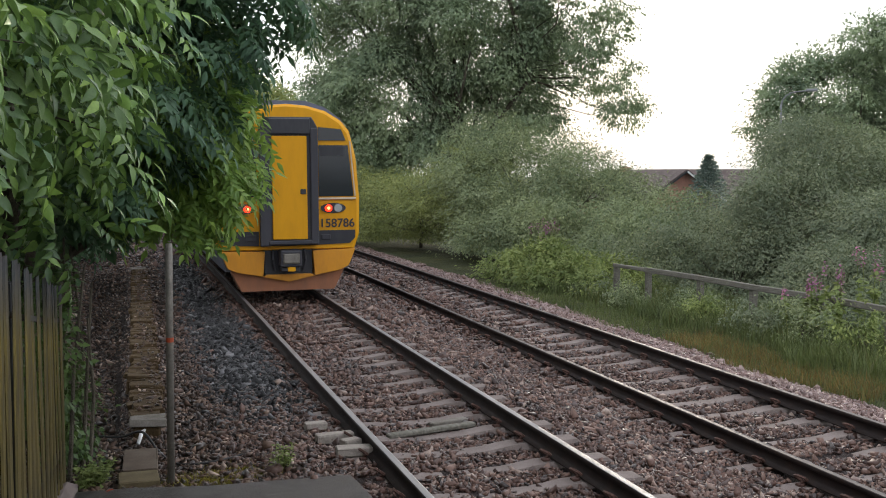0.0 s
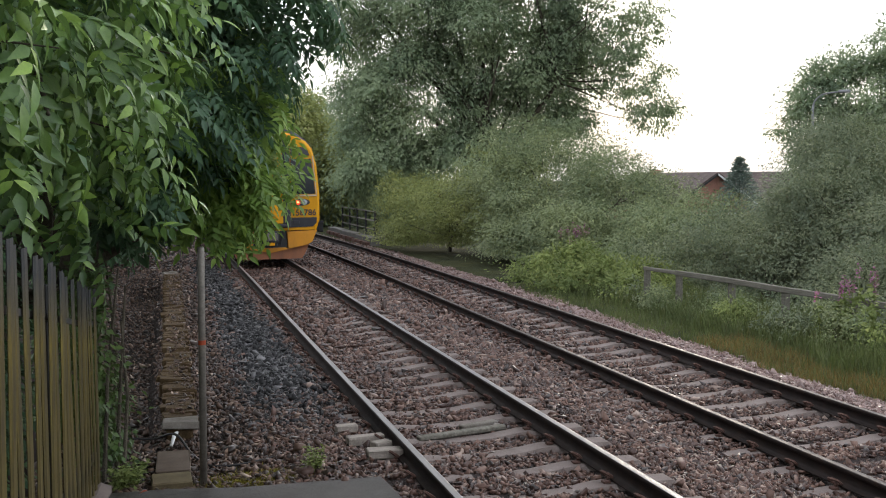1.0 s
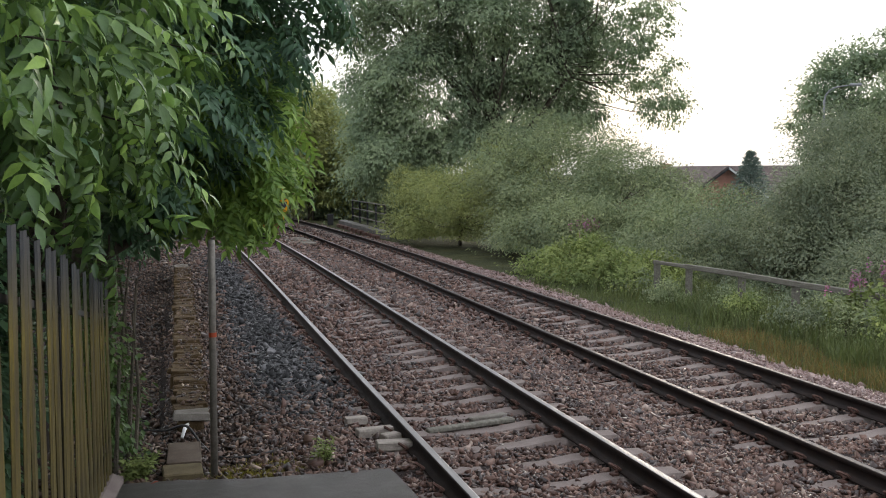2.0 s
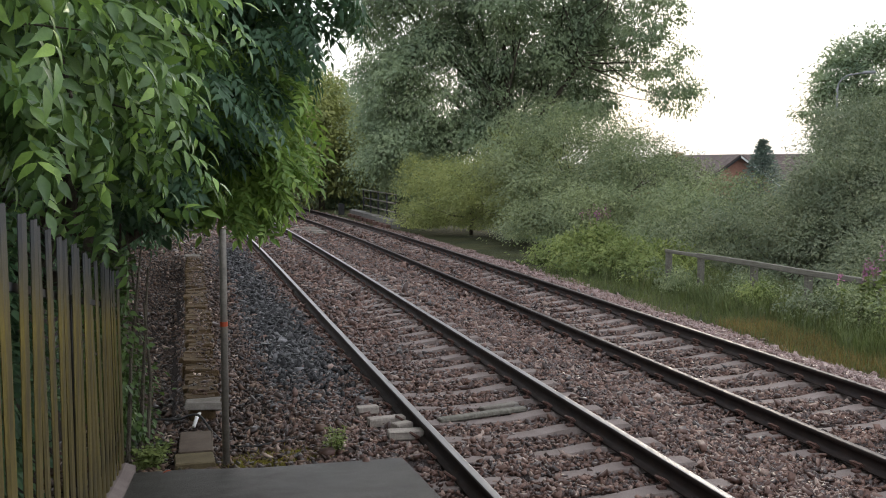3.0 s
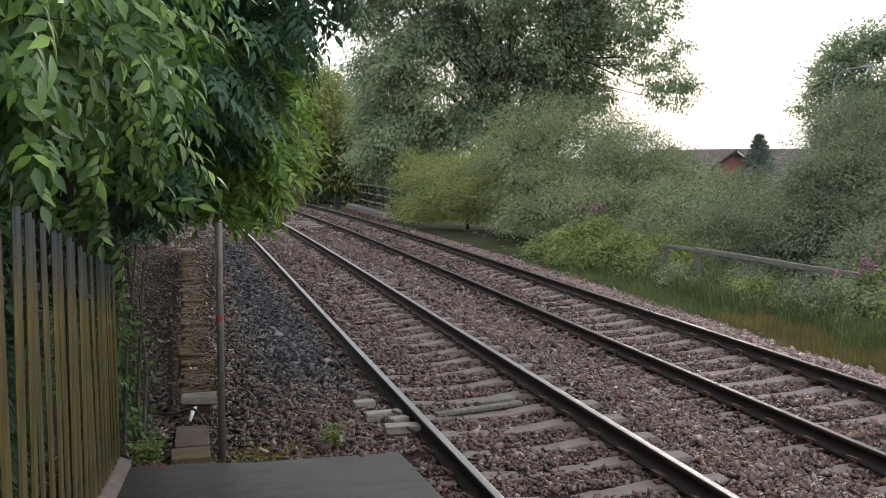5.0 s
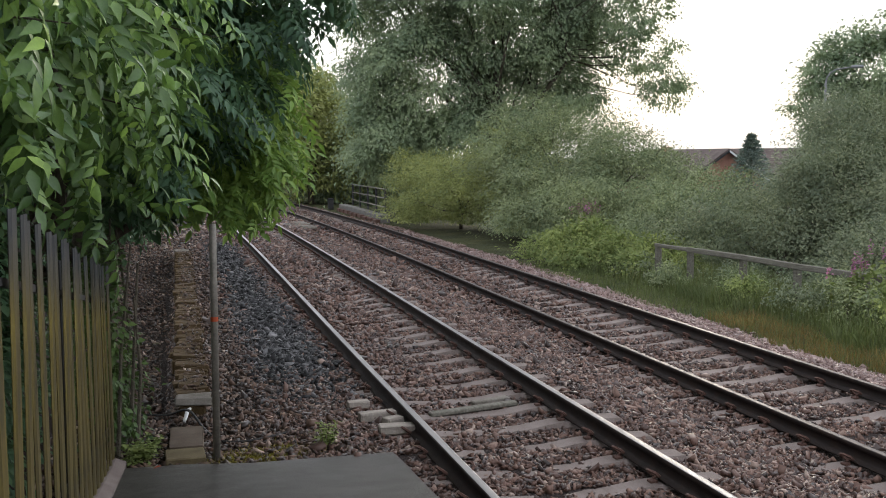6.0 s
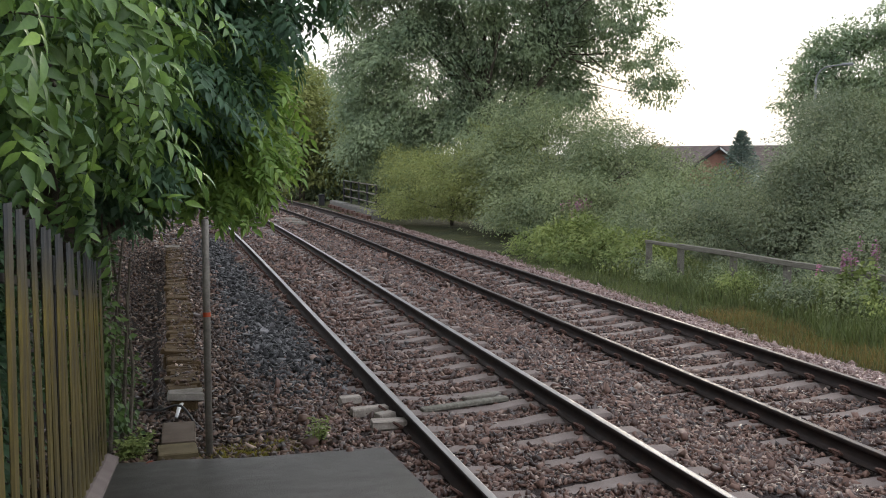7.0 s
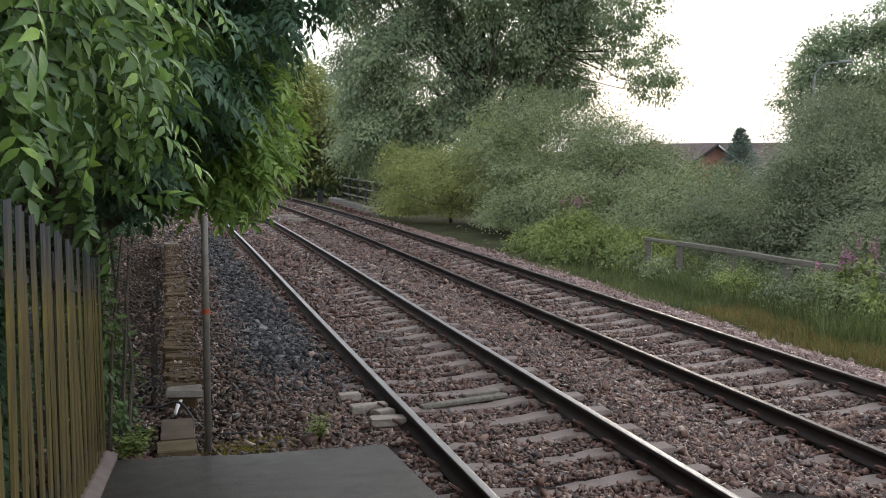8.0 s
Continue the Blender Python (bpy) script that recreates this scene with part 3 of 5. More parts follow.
# ---- foliage ----
def leaf_shape(kind):
    """A leaf along +x with its face to +z, 1 long."""
    if kind == "broad":
        v = [(0, 0, 0), (0.16, 0.13, 0.04), (0.16, -0.13, 0.04), (0.42, 0.0, -0.02), (0.4, 0.205, 0.05), (0.4, -0.205, 0.05), (0.74, 0.10, -0.03), (0.74, -0.10, -0.03), (1.0, 0, -0.12)]
        f = [(0, 3, 1), (0, 2, 3), (1, 3, 4), (2, 5, 3), (3, 6, 4), (3, 5, 7), (3, 8, 6), (3, 7, 8)]
    elif kind == "fine":
        # serrated oval blade, folded along its midrib, tip hanging
        st = [(0.14, 0.12), (0.34, 0.215), (0.58, 0.175), (0.80, 0.08)]
        v, f = [(0, 0, 0)], []
        for i, (t, w) in enumerate(st):
            drop = -0.24 * t * t
            v += [(t, 0, drop), (t + 0.05, w, drop + 0.30 * w), (t + 0.03, -w, drop + 0.24 * w)]
        v.append((1.0, 0.01, -0.27))
        f += [(0, 1, 2), (0, 3, 1)]
        for i in range(len(st) - 1):
            a, b = 1 + 3 * i, 4 + 3 * i
            f += [(a, b, b + 1), (a, b + 1, a + 1), (a, b + 2, b), (a, a + 2, b + 2)]
        a = 1 + 3 * (len(st) - 1)
        f += [(a, len(v) - 1, a + 1), (a, a + 2, len(v) - 1)]
    elif kind == "chip":
        v = [(0, 0.1, 0), (0.55, -0.34, 0.05), (1.0, 0.12, -0.06)]
        f = [(0, 1, 2)]
    else:
        v = [(0, 0, 0), (0.45, 0.33, 0.06), (0.45, -0.33, 0.06), (1.0, 0, -0.08)]
        f = [(0, 2, 3), (0, 3, 1)]
    return np.array(v, float), np.array(f)


def frames_from(d, up):
    """Turn matrices with x along d and z near up."""
    d = d / np.linalg.norm(d, axis=1)[:, None]
    y = np.cross(up, d)
    y /= np.maximum(np.linalg.norm(y, axis=1), 1e-6)[:, None]
    return np.stack([d, y, np.cross(d, y)], -1)


def lay(name, base, faces, places, rot, size, material, parent=None):
    v = np.einsum("nij,kj->nki", rot, base) * size[:, None, None] + places[:, None]
    f = faces[None] + (np.arange(len(places)) * len(base))[:, None, None]
    return raw(name, v.reshape(-1, 3), f.reshape(-1, faces.shape[1]), material, parent, smooth=len(base) > 6)


def lobes_points(rng, lobes, clumps, per, spread, shell=(0.7, 1.02), billow=0):
    """Points in clumps over a set of lobes (x, y, z, rx, ry, rz), and the outward way at each."""
    L = np.array(lobes, float)
    if billow:
        # each lobe breaks up into smaller billows over its upper and outer sides
        subs = [L * np.array([1, 1, 1, 0.74, 0.74, 0.74])]
        for l in L:
            q = rng.normal(size=(billow, 3)) + np.array([0, 0, 0.25])
            q /= np.linalg.norm(q, axis=1)[:, None]
            c2 = l[:3] + q * l[3:] * rng.uniform(0.58, 0.84, billow)[:, None]
            r2 = l[3:] * rng.uniform(0.26, 0.44, billow)[:, None] * np.array([1.1, 1.1, 0.8])
            subs.append(np.concatenate([c2, r2], 1))
        L = np.concatenate(subs)
    area = (L[:, 3] * L[:, 4] * L[:, 5]) ** (2 / 3)
    pick = rng.choice(len(L), clumps, p=area / area.sum())
    d = rng.normal(size=(clumps, 3))
    d /= np.linalg.norm(d, axis=1)[:, None]
    r = rng.uniform(*shell, clumps)
    c = L[pick, :3] + d * L[pick, 3:] * r[:, None]
    inner = np.zeros(clumps, bool)
    for k2, l in enumerate(L):
        inner |= (pick != k2) & ((((c - l[:3]) / l[3:]) ** 2).sum(1) < 0.45)
    c, d = c[~inner], d[~inner]
    n = len(c)
    size = spread * np.exp(rng.normal(0, 0.35, n))
    off = np.clip(rng.normal(size=(n, per, 3)), -1.45, 1.45) * np.array([1, 1, 0.40]) * size[:, None, None]
    off[..., 2] -= 0.25 * (off[..., 0] ** 2 + off[..., 1] ** 2) / size[:, None]
    p = c[:, None] + off
    out = d[:, None] + 0.6 * off / size[:, None, None]
    return p.reshape(-1, 3), out.reshape(-1, 3), c


def crown(parent, lobes, clumps, per, spread, leaf, material, seed, shell=(0.7, 1.02), droop=0.35, floor=None, shape="small", billow=0):
    rng = np.random.default_rng(seed)
    p, out, c = lobes_points(rng, lobes, clumps, per, spread, shell, billow)
    if floor is not None:
        ok = p[:, 2] > ground_z(p[:, 0], p[:, 1]) + floor
        p, out = p[ok], out[ok]
    n = len(p)
    d = out + rng.normal(size=(n, 3)) * 0.7
    d[:, 2] -= droop * 1.5
    up = rng.normal(size=(n, 3)) * 0.32 + np.array([0, 0, 1.0]) + 0.45 * out
    base, faces = leaf_shape(shape)
    return lay("crown", base, faces, p, frames_from(d, up), leaf * rng.uniform(0.65, 1.3, n), material, parent), c


def limbs(parent, foot, tops, r, seed, name="trunk", material=None):
    """A tapered trunk and limbs that reach into the crown."""
    rng = np.random.default_rng(seed)
    foot = Vector(foot)
    crown_mid = sum((Vector(t) for t in tops), Vector()) / len(tops)
    fork = foot.lerp(crown_mid, 0.45)
    fork.x, fork.y = foot.x * 0.6 + fork.x * 0.4, foot.y * 0.6 + fork.y * 0.4
    bm = tube([foot - Vector((0, 0, 0.3)), foot + Vector((0, 0, 0.3)), foot.lerp(fork, 0.6), fork], [r * 1.35, r, r * 0.85, r * 0.72], 8)
    for t in tops:
        t = Vector(t)
        a = fork.lerp(t, 0.35) + Vector(rng.normal(size=3)) * 0.08 * (t - fork).length
        b = fork.lerp(t, 0.7) + Vector(rng.normal(size=3)) * 0.08 * (t - fork).length + Vector((0, 0, 0.05 * (t - fork).length))
        tube([foot.lerp(fork, 0.9), a, b, t], [r * 0.5, r * 0.36, r * 0.2, r * 0.07], 6, bm)
    return part(name, bm, material or MAT["bark"], parent, smooth=True)


def tree(name, label, category, foot, lobes, clumps, per, spread, leaf, material, seed, r=0.2, shell=(0.6, 1.14), droop=0.35, floor=0.02, group="", tops=14, billow=8):
    top = thing(name, None, label, category, group)
    # leaves stand in flat sprays, dense enough to shade what lies below
    _, c = crown(top, lobes, int(clumps * 0.68), int(per * 1.4), spread * 1.3, leaf, material, seed, shell, droop, floor, "chip", billow)
    rng = np.random.default_rng(seed + 99)
    ends = c[rng.choice(len(c), min(tops, len(c)), replace=False)]
    limbs(top, foot, [tuple(e) for e in ends], r, seed + 5, "trunk" if r > 0.12 else "stem")
    return top


def gz(x, y):
    return float(ground_z(x, y))


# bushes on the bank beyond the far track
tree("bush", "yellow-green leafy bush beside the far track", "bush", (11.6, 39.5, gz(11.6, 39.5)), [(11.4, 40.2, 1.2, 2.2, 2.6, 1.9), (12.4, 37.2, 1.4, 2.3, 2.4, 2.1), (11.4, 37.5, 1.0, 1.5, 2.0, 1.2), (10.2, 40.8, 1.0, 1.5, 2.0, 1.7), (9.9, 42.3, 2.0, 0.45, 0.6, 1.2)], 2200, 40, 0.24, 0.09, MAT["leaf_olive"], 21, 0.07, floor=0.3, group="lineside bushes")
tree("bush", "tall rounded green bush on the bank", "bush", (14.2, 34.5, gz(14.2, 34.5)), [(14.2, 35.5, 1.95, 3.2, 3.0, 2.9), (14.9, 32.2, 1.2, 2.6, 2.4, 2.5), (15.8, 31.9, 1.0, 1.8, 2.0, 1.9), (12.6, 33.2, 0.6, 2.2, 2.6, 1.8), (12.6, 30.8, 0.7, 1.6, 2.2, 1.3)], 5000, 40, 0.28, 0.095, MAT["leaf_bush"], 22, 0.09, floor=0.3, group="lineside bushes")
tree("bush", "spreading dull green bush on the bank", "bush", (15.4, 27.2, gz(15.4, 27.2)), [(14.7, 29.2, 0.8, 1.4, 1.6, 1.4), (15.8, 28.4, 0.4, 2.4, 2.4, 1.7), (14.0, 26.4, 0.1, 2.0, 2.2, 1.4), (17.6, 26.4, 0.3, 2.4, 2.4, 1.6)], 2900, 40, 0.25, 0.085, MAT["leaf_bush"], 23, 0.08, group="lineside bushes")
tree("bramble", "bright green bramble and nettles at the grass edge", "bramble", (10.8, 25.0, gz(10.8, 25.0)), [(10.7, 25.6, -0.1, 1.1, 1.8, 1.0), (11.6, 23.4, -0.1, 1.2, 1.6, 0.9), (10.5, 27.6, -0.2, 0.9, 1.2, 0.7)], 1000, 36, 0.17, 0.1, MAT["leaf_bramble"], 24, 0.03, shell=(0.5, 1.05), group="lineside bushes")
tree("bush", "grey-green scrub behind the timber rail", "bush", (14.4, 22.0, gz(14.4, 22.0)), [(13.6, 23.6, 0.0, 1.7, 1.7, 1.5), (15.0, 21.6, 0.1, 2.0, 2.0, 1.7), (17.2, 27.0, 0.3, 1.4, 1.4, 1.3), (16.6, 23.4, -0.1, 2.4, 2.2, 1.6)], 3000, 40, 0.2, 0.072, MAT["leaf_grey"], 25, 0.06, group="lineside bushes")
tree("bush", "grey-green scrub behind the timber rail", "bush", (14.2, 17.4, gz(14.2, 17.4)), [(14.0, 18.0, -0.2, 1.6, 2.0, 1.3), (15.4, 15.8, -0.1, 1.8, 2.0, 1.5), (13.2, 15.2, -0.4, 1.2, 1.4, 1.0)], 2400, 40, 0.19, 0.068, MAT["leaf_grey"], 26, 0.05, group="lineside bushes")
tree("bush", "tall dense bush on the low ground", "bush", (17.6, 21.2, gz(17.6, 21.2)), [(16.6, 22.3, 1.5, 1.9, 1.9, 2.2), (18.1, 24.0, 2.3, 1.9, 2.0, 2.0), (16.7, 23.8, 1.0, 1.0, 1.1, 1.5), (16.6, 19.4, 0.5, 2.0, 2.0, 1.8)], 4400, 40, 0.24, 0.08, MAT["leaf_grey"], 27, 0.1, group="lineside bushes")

# trees
tree("tree", "dark broad-leaved tree behind the scrub", "tree", (27.0, 33.0, gz(27, 33)), [(26.2, 34.0, 5.6, 2.0, 2.2, 1.9), (28.9, 33.0, 6.6, 2.8, 2.6, 2.8), (25.8, 33.0, 3.2, 1.7, 2.0, 1.9), (24.8, 34.8, 2.7, 1.1, 1.4, 1.4), (24.7, 34.6, 4.7, 1.4, 1.5, 1.5), (29.2, 31.5, 3.4, 3.2, 3.0, 3.0)], 4200, 36, 0.22, 0.16, MAT["leaf_far"], 31, 0.22, shell=(0.6, 1.08), group="trees beyond the line")
big = tree("tree", "very tall spreading tree with open hanging branches", "tree", (16.4, 47.0, gz(16.4, 47.0)),
     [(13.0, 48.5, 6.0, 4.2, 4.0, 3.6), (16.4, 48.0, 9.2, 5.0, 4.4, 4.4), (11.4, 49.5, 3.2, 3.2, 3.4, 3.0), (10.9, 50.0, 5.4, 2.5, 3.0, 3.0), (18.6, 47.4, 10.4, 2.6, 2.8, 2.8), (16.0, 47.0, 13.0, 5.6, 4.6, 3.6), (17.4, 48.5, 4.6, 4.4, 3.2, 2.8), (12.4, 49.0, 10.2, 4.0, 3.6, 3.6), (11.0, 50.0, 8.4, 2.2, 2.4, 2.8)], 10000, 34, 0.33, 0.18, MAT["leaf_far"], 32, 0.30, shell=(0.5, 1.05), droop=0.6, group="trees beyond the line", tops=18)
THIN = [(20.6, 47.0, 9.6, 3.9, 3.2, 3.4), (22.3, 46.0, 7.3, 2.0, 1.8, 1.6), (23.4, 45.6, 5.5, 1.6, 1.4, 0.9), (21.2, 46.4, 12.4, 3.4, 3.0, 2.8)]
crown(big, THIN, 1500, 30, 0.26, 0.17, MAT["leaf_far"], 33, (0.45, 1.05), 0.7, None, "chip", 16)
rt = np.random.default_rng(34)
limbs(big, (17.2, 47.0, 6.0), [tuple(np.array(l[:3]) + rt.normal(size=3) * np.array(l[3:]) * 0.45) for l in THIN for i in range(5)], 0.09, 35, "limb")
for seed, (x, y, h, r) in enumerate([(5.6, 84, 8.6, 4.6), (10.6, 78, 10.6, 4.6), (-1.0, 88, 8.4, 4.6), (9.3, 64, 8.6, 3.2), (14.4, 66, 6.4, 4.0), (-7.0, 70, 10.0, 4.6), (12.0, 96, 10.0, 5.0), (2.4, 98, 10.0, 5.0)]):
    z = gz(x, y)
    tree("tree", "leafy green tree beyond the bend in the line", "tree", (x, y, z), [(x, y, z + h * 0.60, r, r, h * 0.40), (x - r * 0.5, y, z + h * 0.34, r * 0.75, r * 0.8, h * 0.33), (x + r * 0.5, y + 1, z + h * 0.32, r * 0.8, r * 0.8, h * 0.32)],
         1000, 34, 0.5, 0.3, MAT["leaf_olive"] if seed % 3 == 0 else MAT["leaf_far"], 40 + seed, 0.18, group="trees beyond the line", floor=0.0)


def hedge_and_overhang():
    """The tree that hangs over the fence and the line: near sprays of large leaflets, dense dark mass behind."""
    top = thing("overhanging_tree", None, "dense tree with drooping glossy leaves hanging over the fence", "tree")
    # dense mass behind the sprays, its inner shade put into a darker leaf colour
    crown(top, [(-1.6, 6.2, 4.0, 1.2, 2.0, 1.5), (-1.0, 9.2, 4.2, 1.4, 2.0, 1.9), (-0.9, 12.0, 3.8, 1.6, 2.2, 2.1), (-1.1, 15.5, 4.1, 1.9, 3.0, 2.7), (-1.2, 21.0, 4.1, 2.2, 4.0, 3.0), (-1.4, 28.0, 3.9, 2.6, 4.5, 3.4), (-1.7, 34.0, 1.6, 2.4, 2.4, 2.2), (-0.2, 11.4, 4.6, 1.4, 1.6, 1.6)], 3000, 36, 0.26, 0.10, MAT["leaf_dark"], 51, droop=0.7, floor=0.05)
    # growth added behind the fence so that the gaps between pales read dark
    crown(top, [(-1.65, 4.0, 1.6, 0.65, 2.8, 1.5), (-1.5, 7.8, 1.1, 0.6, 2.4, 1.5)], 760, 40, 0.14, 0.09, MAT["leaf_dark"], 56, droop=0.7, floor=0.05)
    rng = np.random.default_rng(52)
    # drooping sprays: a stalk with paired leaflets, as on ash or elder
    def spray(kind):
        base, faces = leaf_shape(kind)
        vs, fs, k2 = [], [], 0
        for along, side, ln in ((0.25, 1, 0.36), (0.27, -1, 0.34), (0.5, 1, 0.43), (0.52, -1, 0.42), (0.75, 1, 0.42), (0.77, -1, 0.40), (1.0, 0, 0.48)):
            a = side * radians(58)
            c, d = math.cos(a), math.sin(a)
            v = base * ln
            v = np.stack([v[:, 0] * c - v[:, 1] * d, v[:, 0] * d + v[:, 1] * c, v[:, 2] - 0.25 * v[:, 0]], -1)
            vs.append(v + np.array([along * 0.9, 0, -0.16 * along ** 2]))
            fs.append(faces + k2)
            k2 += len(base)
        return np.concatenate(vs), np.concatenate(fs)

    sprays = {"leaf_near": spray("fine")}
    plain = spray("broad")
    zones = [
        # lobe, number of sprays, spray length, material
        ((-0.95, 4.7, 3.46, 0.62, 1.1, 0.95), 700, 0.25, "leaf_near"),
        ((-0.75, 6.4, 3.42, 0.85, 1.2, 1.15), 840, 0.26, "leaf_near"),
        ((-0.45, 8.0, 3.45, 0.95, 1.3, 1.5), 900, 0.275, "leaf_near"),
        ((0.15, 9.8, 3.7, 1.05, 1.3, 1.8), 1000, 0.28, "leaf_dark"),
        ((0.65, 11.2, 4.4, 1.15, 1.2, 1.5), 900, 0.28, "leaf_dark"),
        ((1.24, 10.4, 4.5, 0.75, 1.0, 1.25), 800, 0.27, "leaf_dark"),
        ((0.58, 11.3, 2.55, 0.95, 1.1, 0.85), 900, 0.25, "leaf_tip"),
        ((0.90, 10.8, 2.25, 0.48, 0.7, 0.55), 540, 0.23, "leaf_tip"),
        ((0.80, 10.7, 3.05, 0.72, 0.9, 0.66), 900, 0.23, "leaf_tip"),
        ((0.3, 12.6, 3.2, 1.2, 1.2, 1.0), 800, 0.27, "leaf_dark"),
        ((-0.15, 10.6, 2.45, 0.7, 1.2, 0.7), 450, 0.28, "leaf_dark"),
    ]
    count = 0
    for lobe, n, size, mat in zones:
        L = np.array(lobe)
        # branchlets of six sprays that hang one way
        nb = n // 6
        n = nb * 6
        d = rng.normal(size=(nb, 3))
        d /= np.linalg.norm(d, axis=1)[:, None]
        tip = L[:3] + d * L[3:] * rng.uniform(0.62, 1.08, nb)[:, None]
        hang = d * np.array([1, 1, 0.4]) + rng.normal(size=(nb, 3)) * 0.35
        hang += np.array([0.25, 0, -0.9])
        hang /= np.linalg.norm(hang, axis=1)[:, None]
        d, back = np.repeat(d, 6, 0), np.tile(np.arange(6) * 0.075, nb)
        p = np.repeat(tip, 6, 0) - np.repeat(hang, 6, 0) * back[:, None] + rng.normal(size=(n, 3)) * 0.05
        way = np.repeat(hang, 6, 0) + rng.normal(size=(n, 3)) * 0.28
        up = rng.normal(size=(n, 3)) * 0.4 + np.array([0, 0, 0.9]) + 0.5 * d
        spray_v, spray_f = sprays.get(mat, plain)
        rot, s = frames_from(way, up), size * rng.uniform(0.7, 1.3, n)
        facing = (d[:, 0] * 0.5 - d[:, 1] * 0.8 - d[:, 2] * 0.1)
        order = np.argsort(-facing)
        single = order[: {"leaf_near": 90}.get(mat, 0)] if count < 270 else order[:0]
        rest = np.setdiff1d(order, single)
        lay("foliage", spray_v, spray_f, p[rest], rot[rest], s[rest], MAT[mat], top)
        if len(single):
            me = bpy.data.meshes.new("leaf_spray")
            me.from_pydata([tuple(v) for v in spray_v], [], [tuple(int(q) for q in f) for f in spray_f])
            me.materials.append(MAT[mat])
            me.polygons.foreach_set("use_smooth", np.ones(len(me.polygons), bool))
            for i in single:
                m = Matrix([[*rot[i][r] * s[i], p[i][r]] for r in range(3)] + [[0, 0, 0, 1]])
                shared("leaf_spray", me, m, top)
            count += len(single)
    for a, b in (((-1.1, 5.2, 2.95), (-0.28, 4.7, 2.92)), ((-1.2, 5.6, 3.3), (-0.2, 5.0, 3.25)), ((-0.9, 7.0, 2.8), (0.05, 6.3, 2.62)), ((-0.6, 8.4, 3.4), (0.5, 7.6, 3.2)), ((-0.2, 10.4, 2.7), (1.2, 10.3, 2.35)), ((-0.2, 10.8, 2.4), (1.25, 10.9, 2.75))):
        mid = tuple((p1 + p2) / 2 + d for p1, p2, d in zip(a, b, (0.0, 0.05, 0.06)))
        part("branch", tube([a, mid, b], [0.012, 0.008, 0.003], 6), MAT["bark"], top)
    tips = [(-0.9, 4.4, 3.0), (-0.7, 6.0, 3.2), (-0.3, 7.8, 3.4), (0.2, 9.6, 3.8), (0.9, 11.2, 4.4), (0.8, 11.4, 2.6), (1.3, 11.8, 2.4), (-0.2, 10.0, 2.2), (-1.0, 13.0, 4.0), (-1.2, 16.0, 4.0), (-0.4, 5.6, 2.7), (0.2, 8.2, 2.9)]
    limbs(top, (-1.5, 10.6, gz(-1.5, 10.6)), tips, 0.16, 53)


hedge_and_overhang()


# ---- platform ramp, fence, post, old wall ----
def ramp_z(y):
    return -0.2 + max(0.0, (9.0 - y)) / 6.8 if y > 1.42 else 0.915


def build_ramp():
    rows = [(-20, -0.8, 1.45), (1.42, -0.72, 1.5), (4, -0.66, 1.58), (6.5, -0.56, 1.74), (8.2, -0.46, 1.9), (8.62, -0.44, 1.93), (8.98, -0.42, 0.9)]
    bm = bmesh.new()
    top, low = [], []
    for y, a, b in rows:
        z = ramp_z(y)
        ends = [(a, y, z), (0.5 * (a + b), y, z + 0.008), (b, y, z)]
        if y == 8.98:
            ends = [(a, y, z), (0.2, 8.95, z), (b, 8.8, z)]
        top.append([bm.verts.new(p) for p in ends])
        low.append([bm.verts.new((p[0], p[1], min(-0.45, p[2] - 0.3))) for p in ends])
    for r, s in zip(top, top[1:]):
        for j in range(2):
            bm.faces.new((r[j], r[j + 1], s[j + 1], s[j]))
    for i in range(len(rows) - 1):
        for j in (0, 2):
            bm.faces.new((top[i][j], top[i + 1][j], low[i + 1][j], low[i][j]))
    for j in range(2):
        bm.faces.new((top[-1][j], top[-1][j + 1], low[-1][j + 1], low[-1][j]))
    tagged(part("platform_ramp", bm, MAT["asphalt"]), "dark worn asphalt platform ramp running down to the track", "platform", kind="structure")


build_ramp()


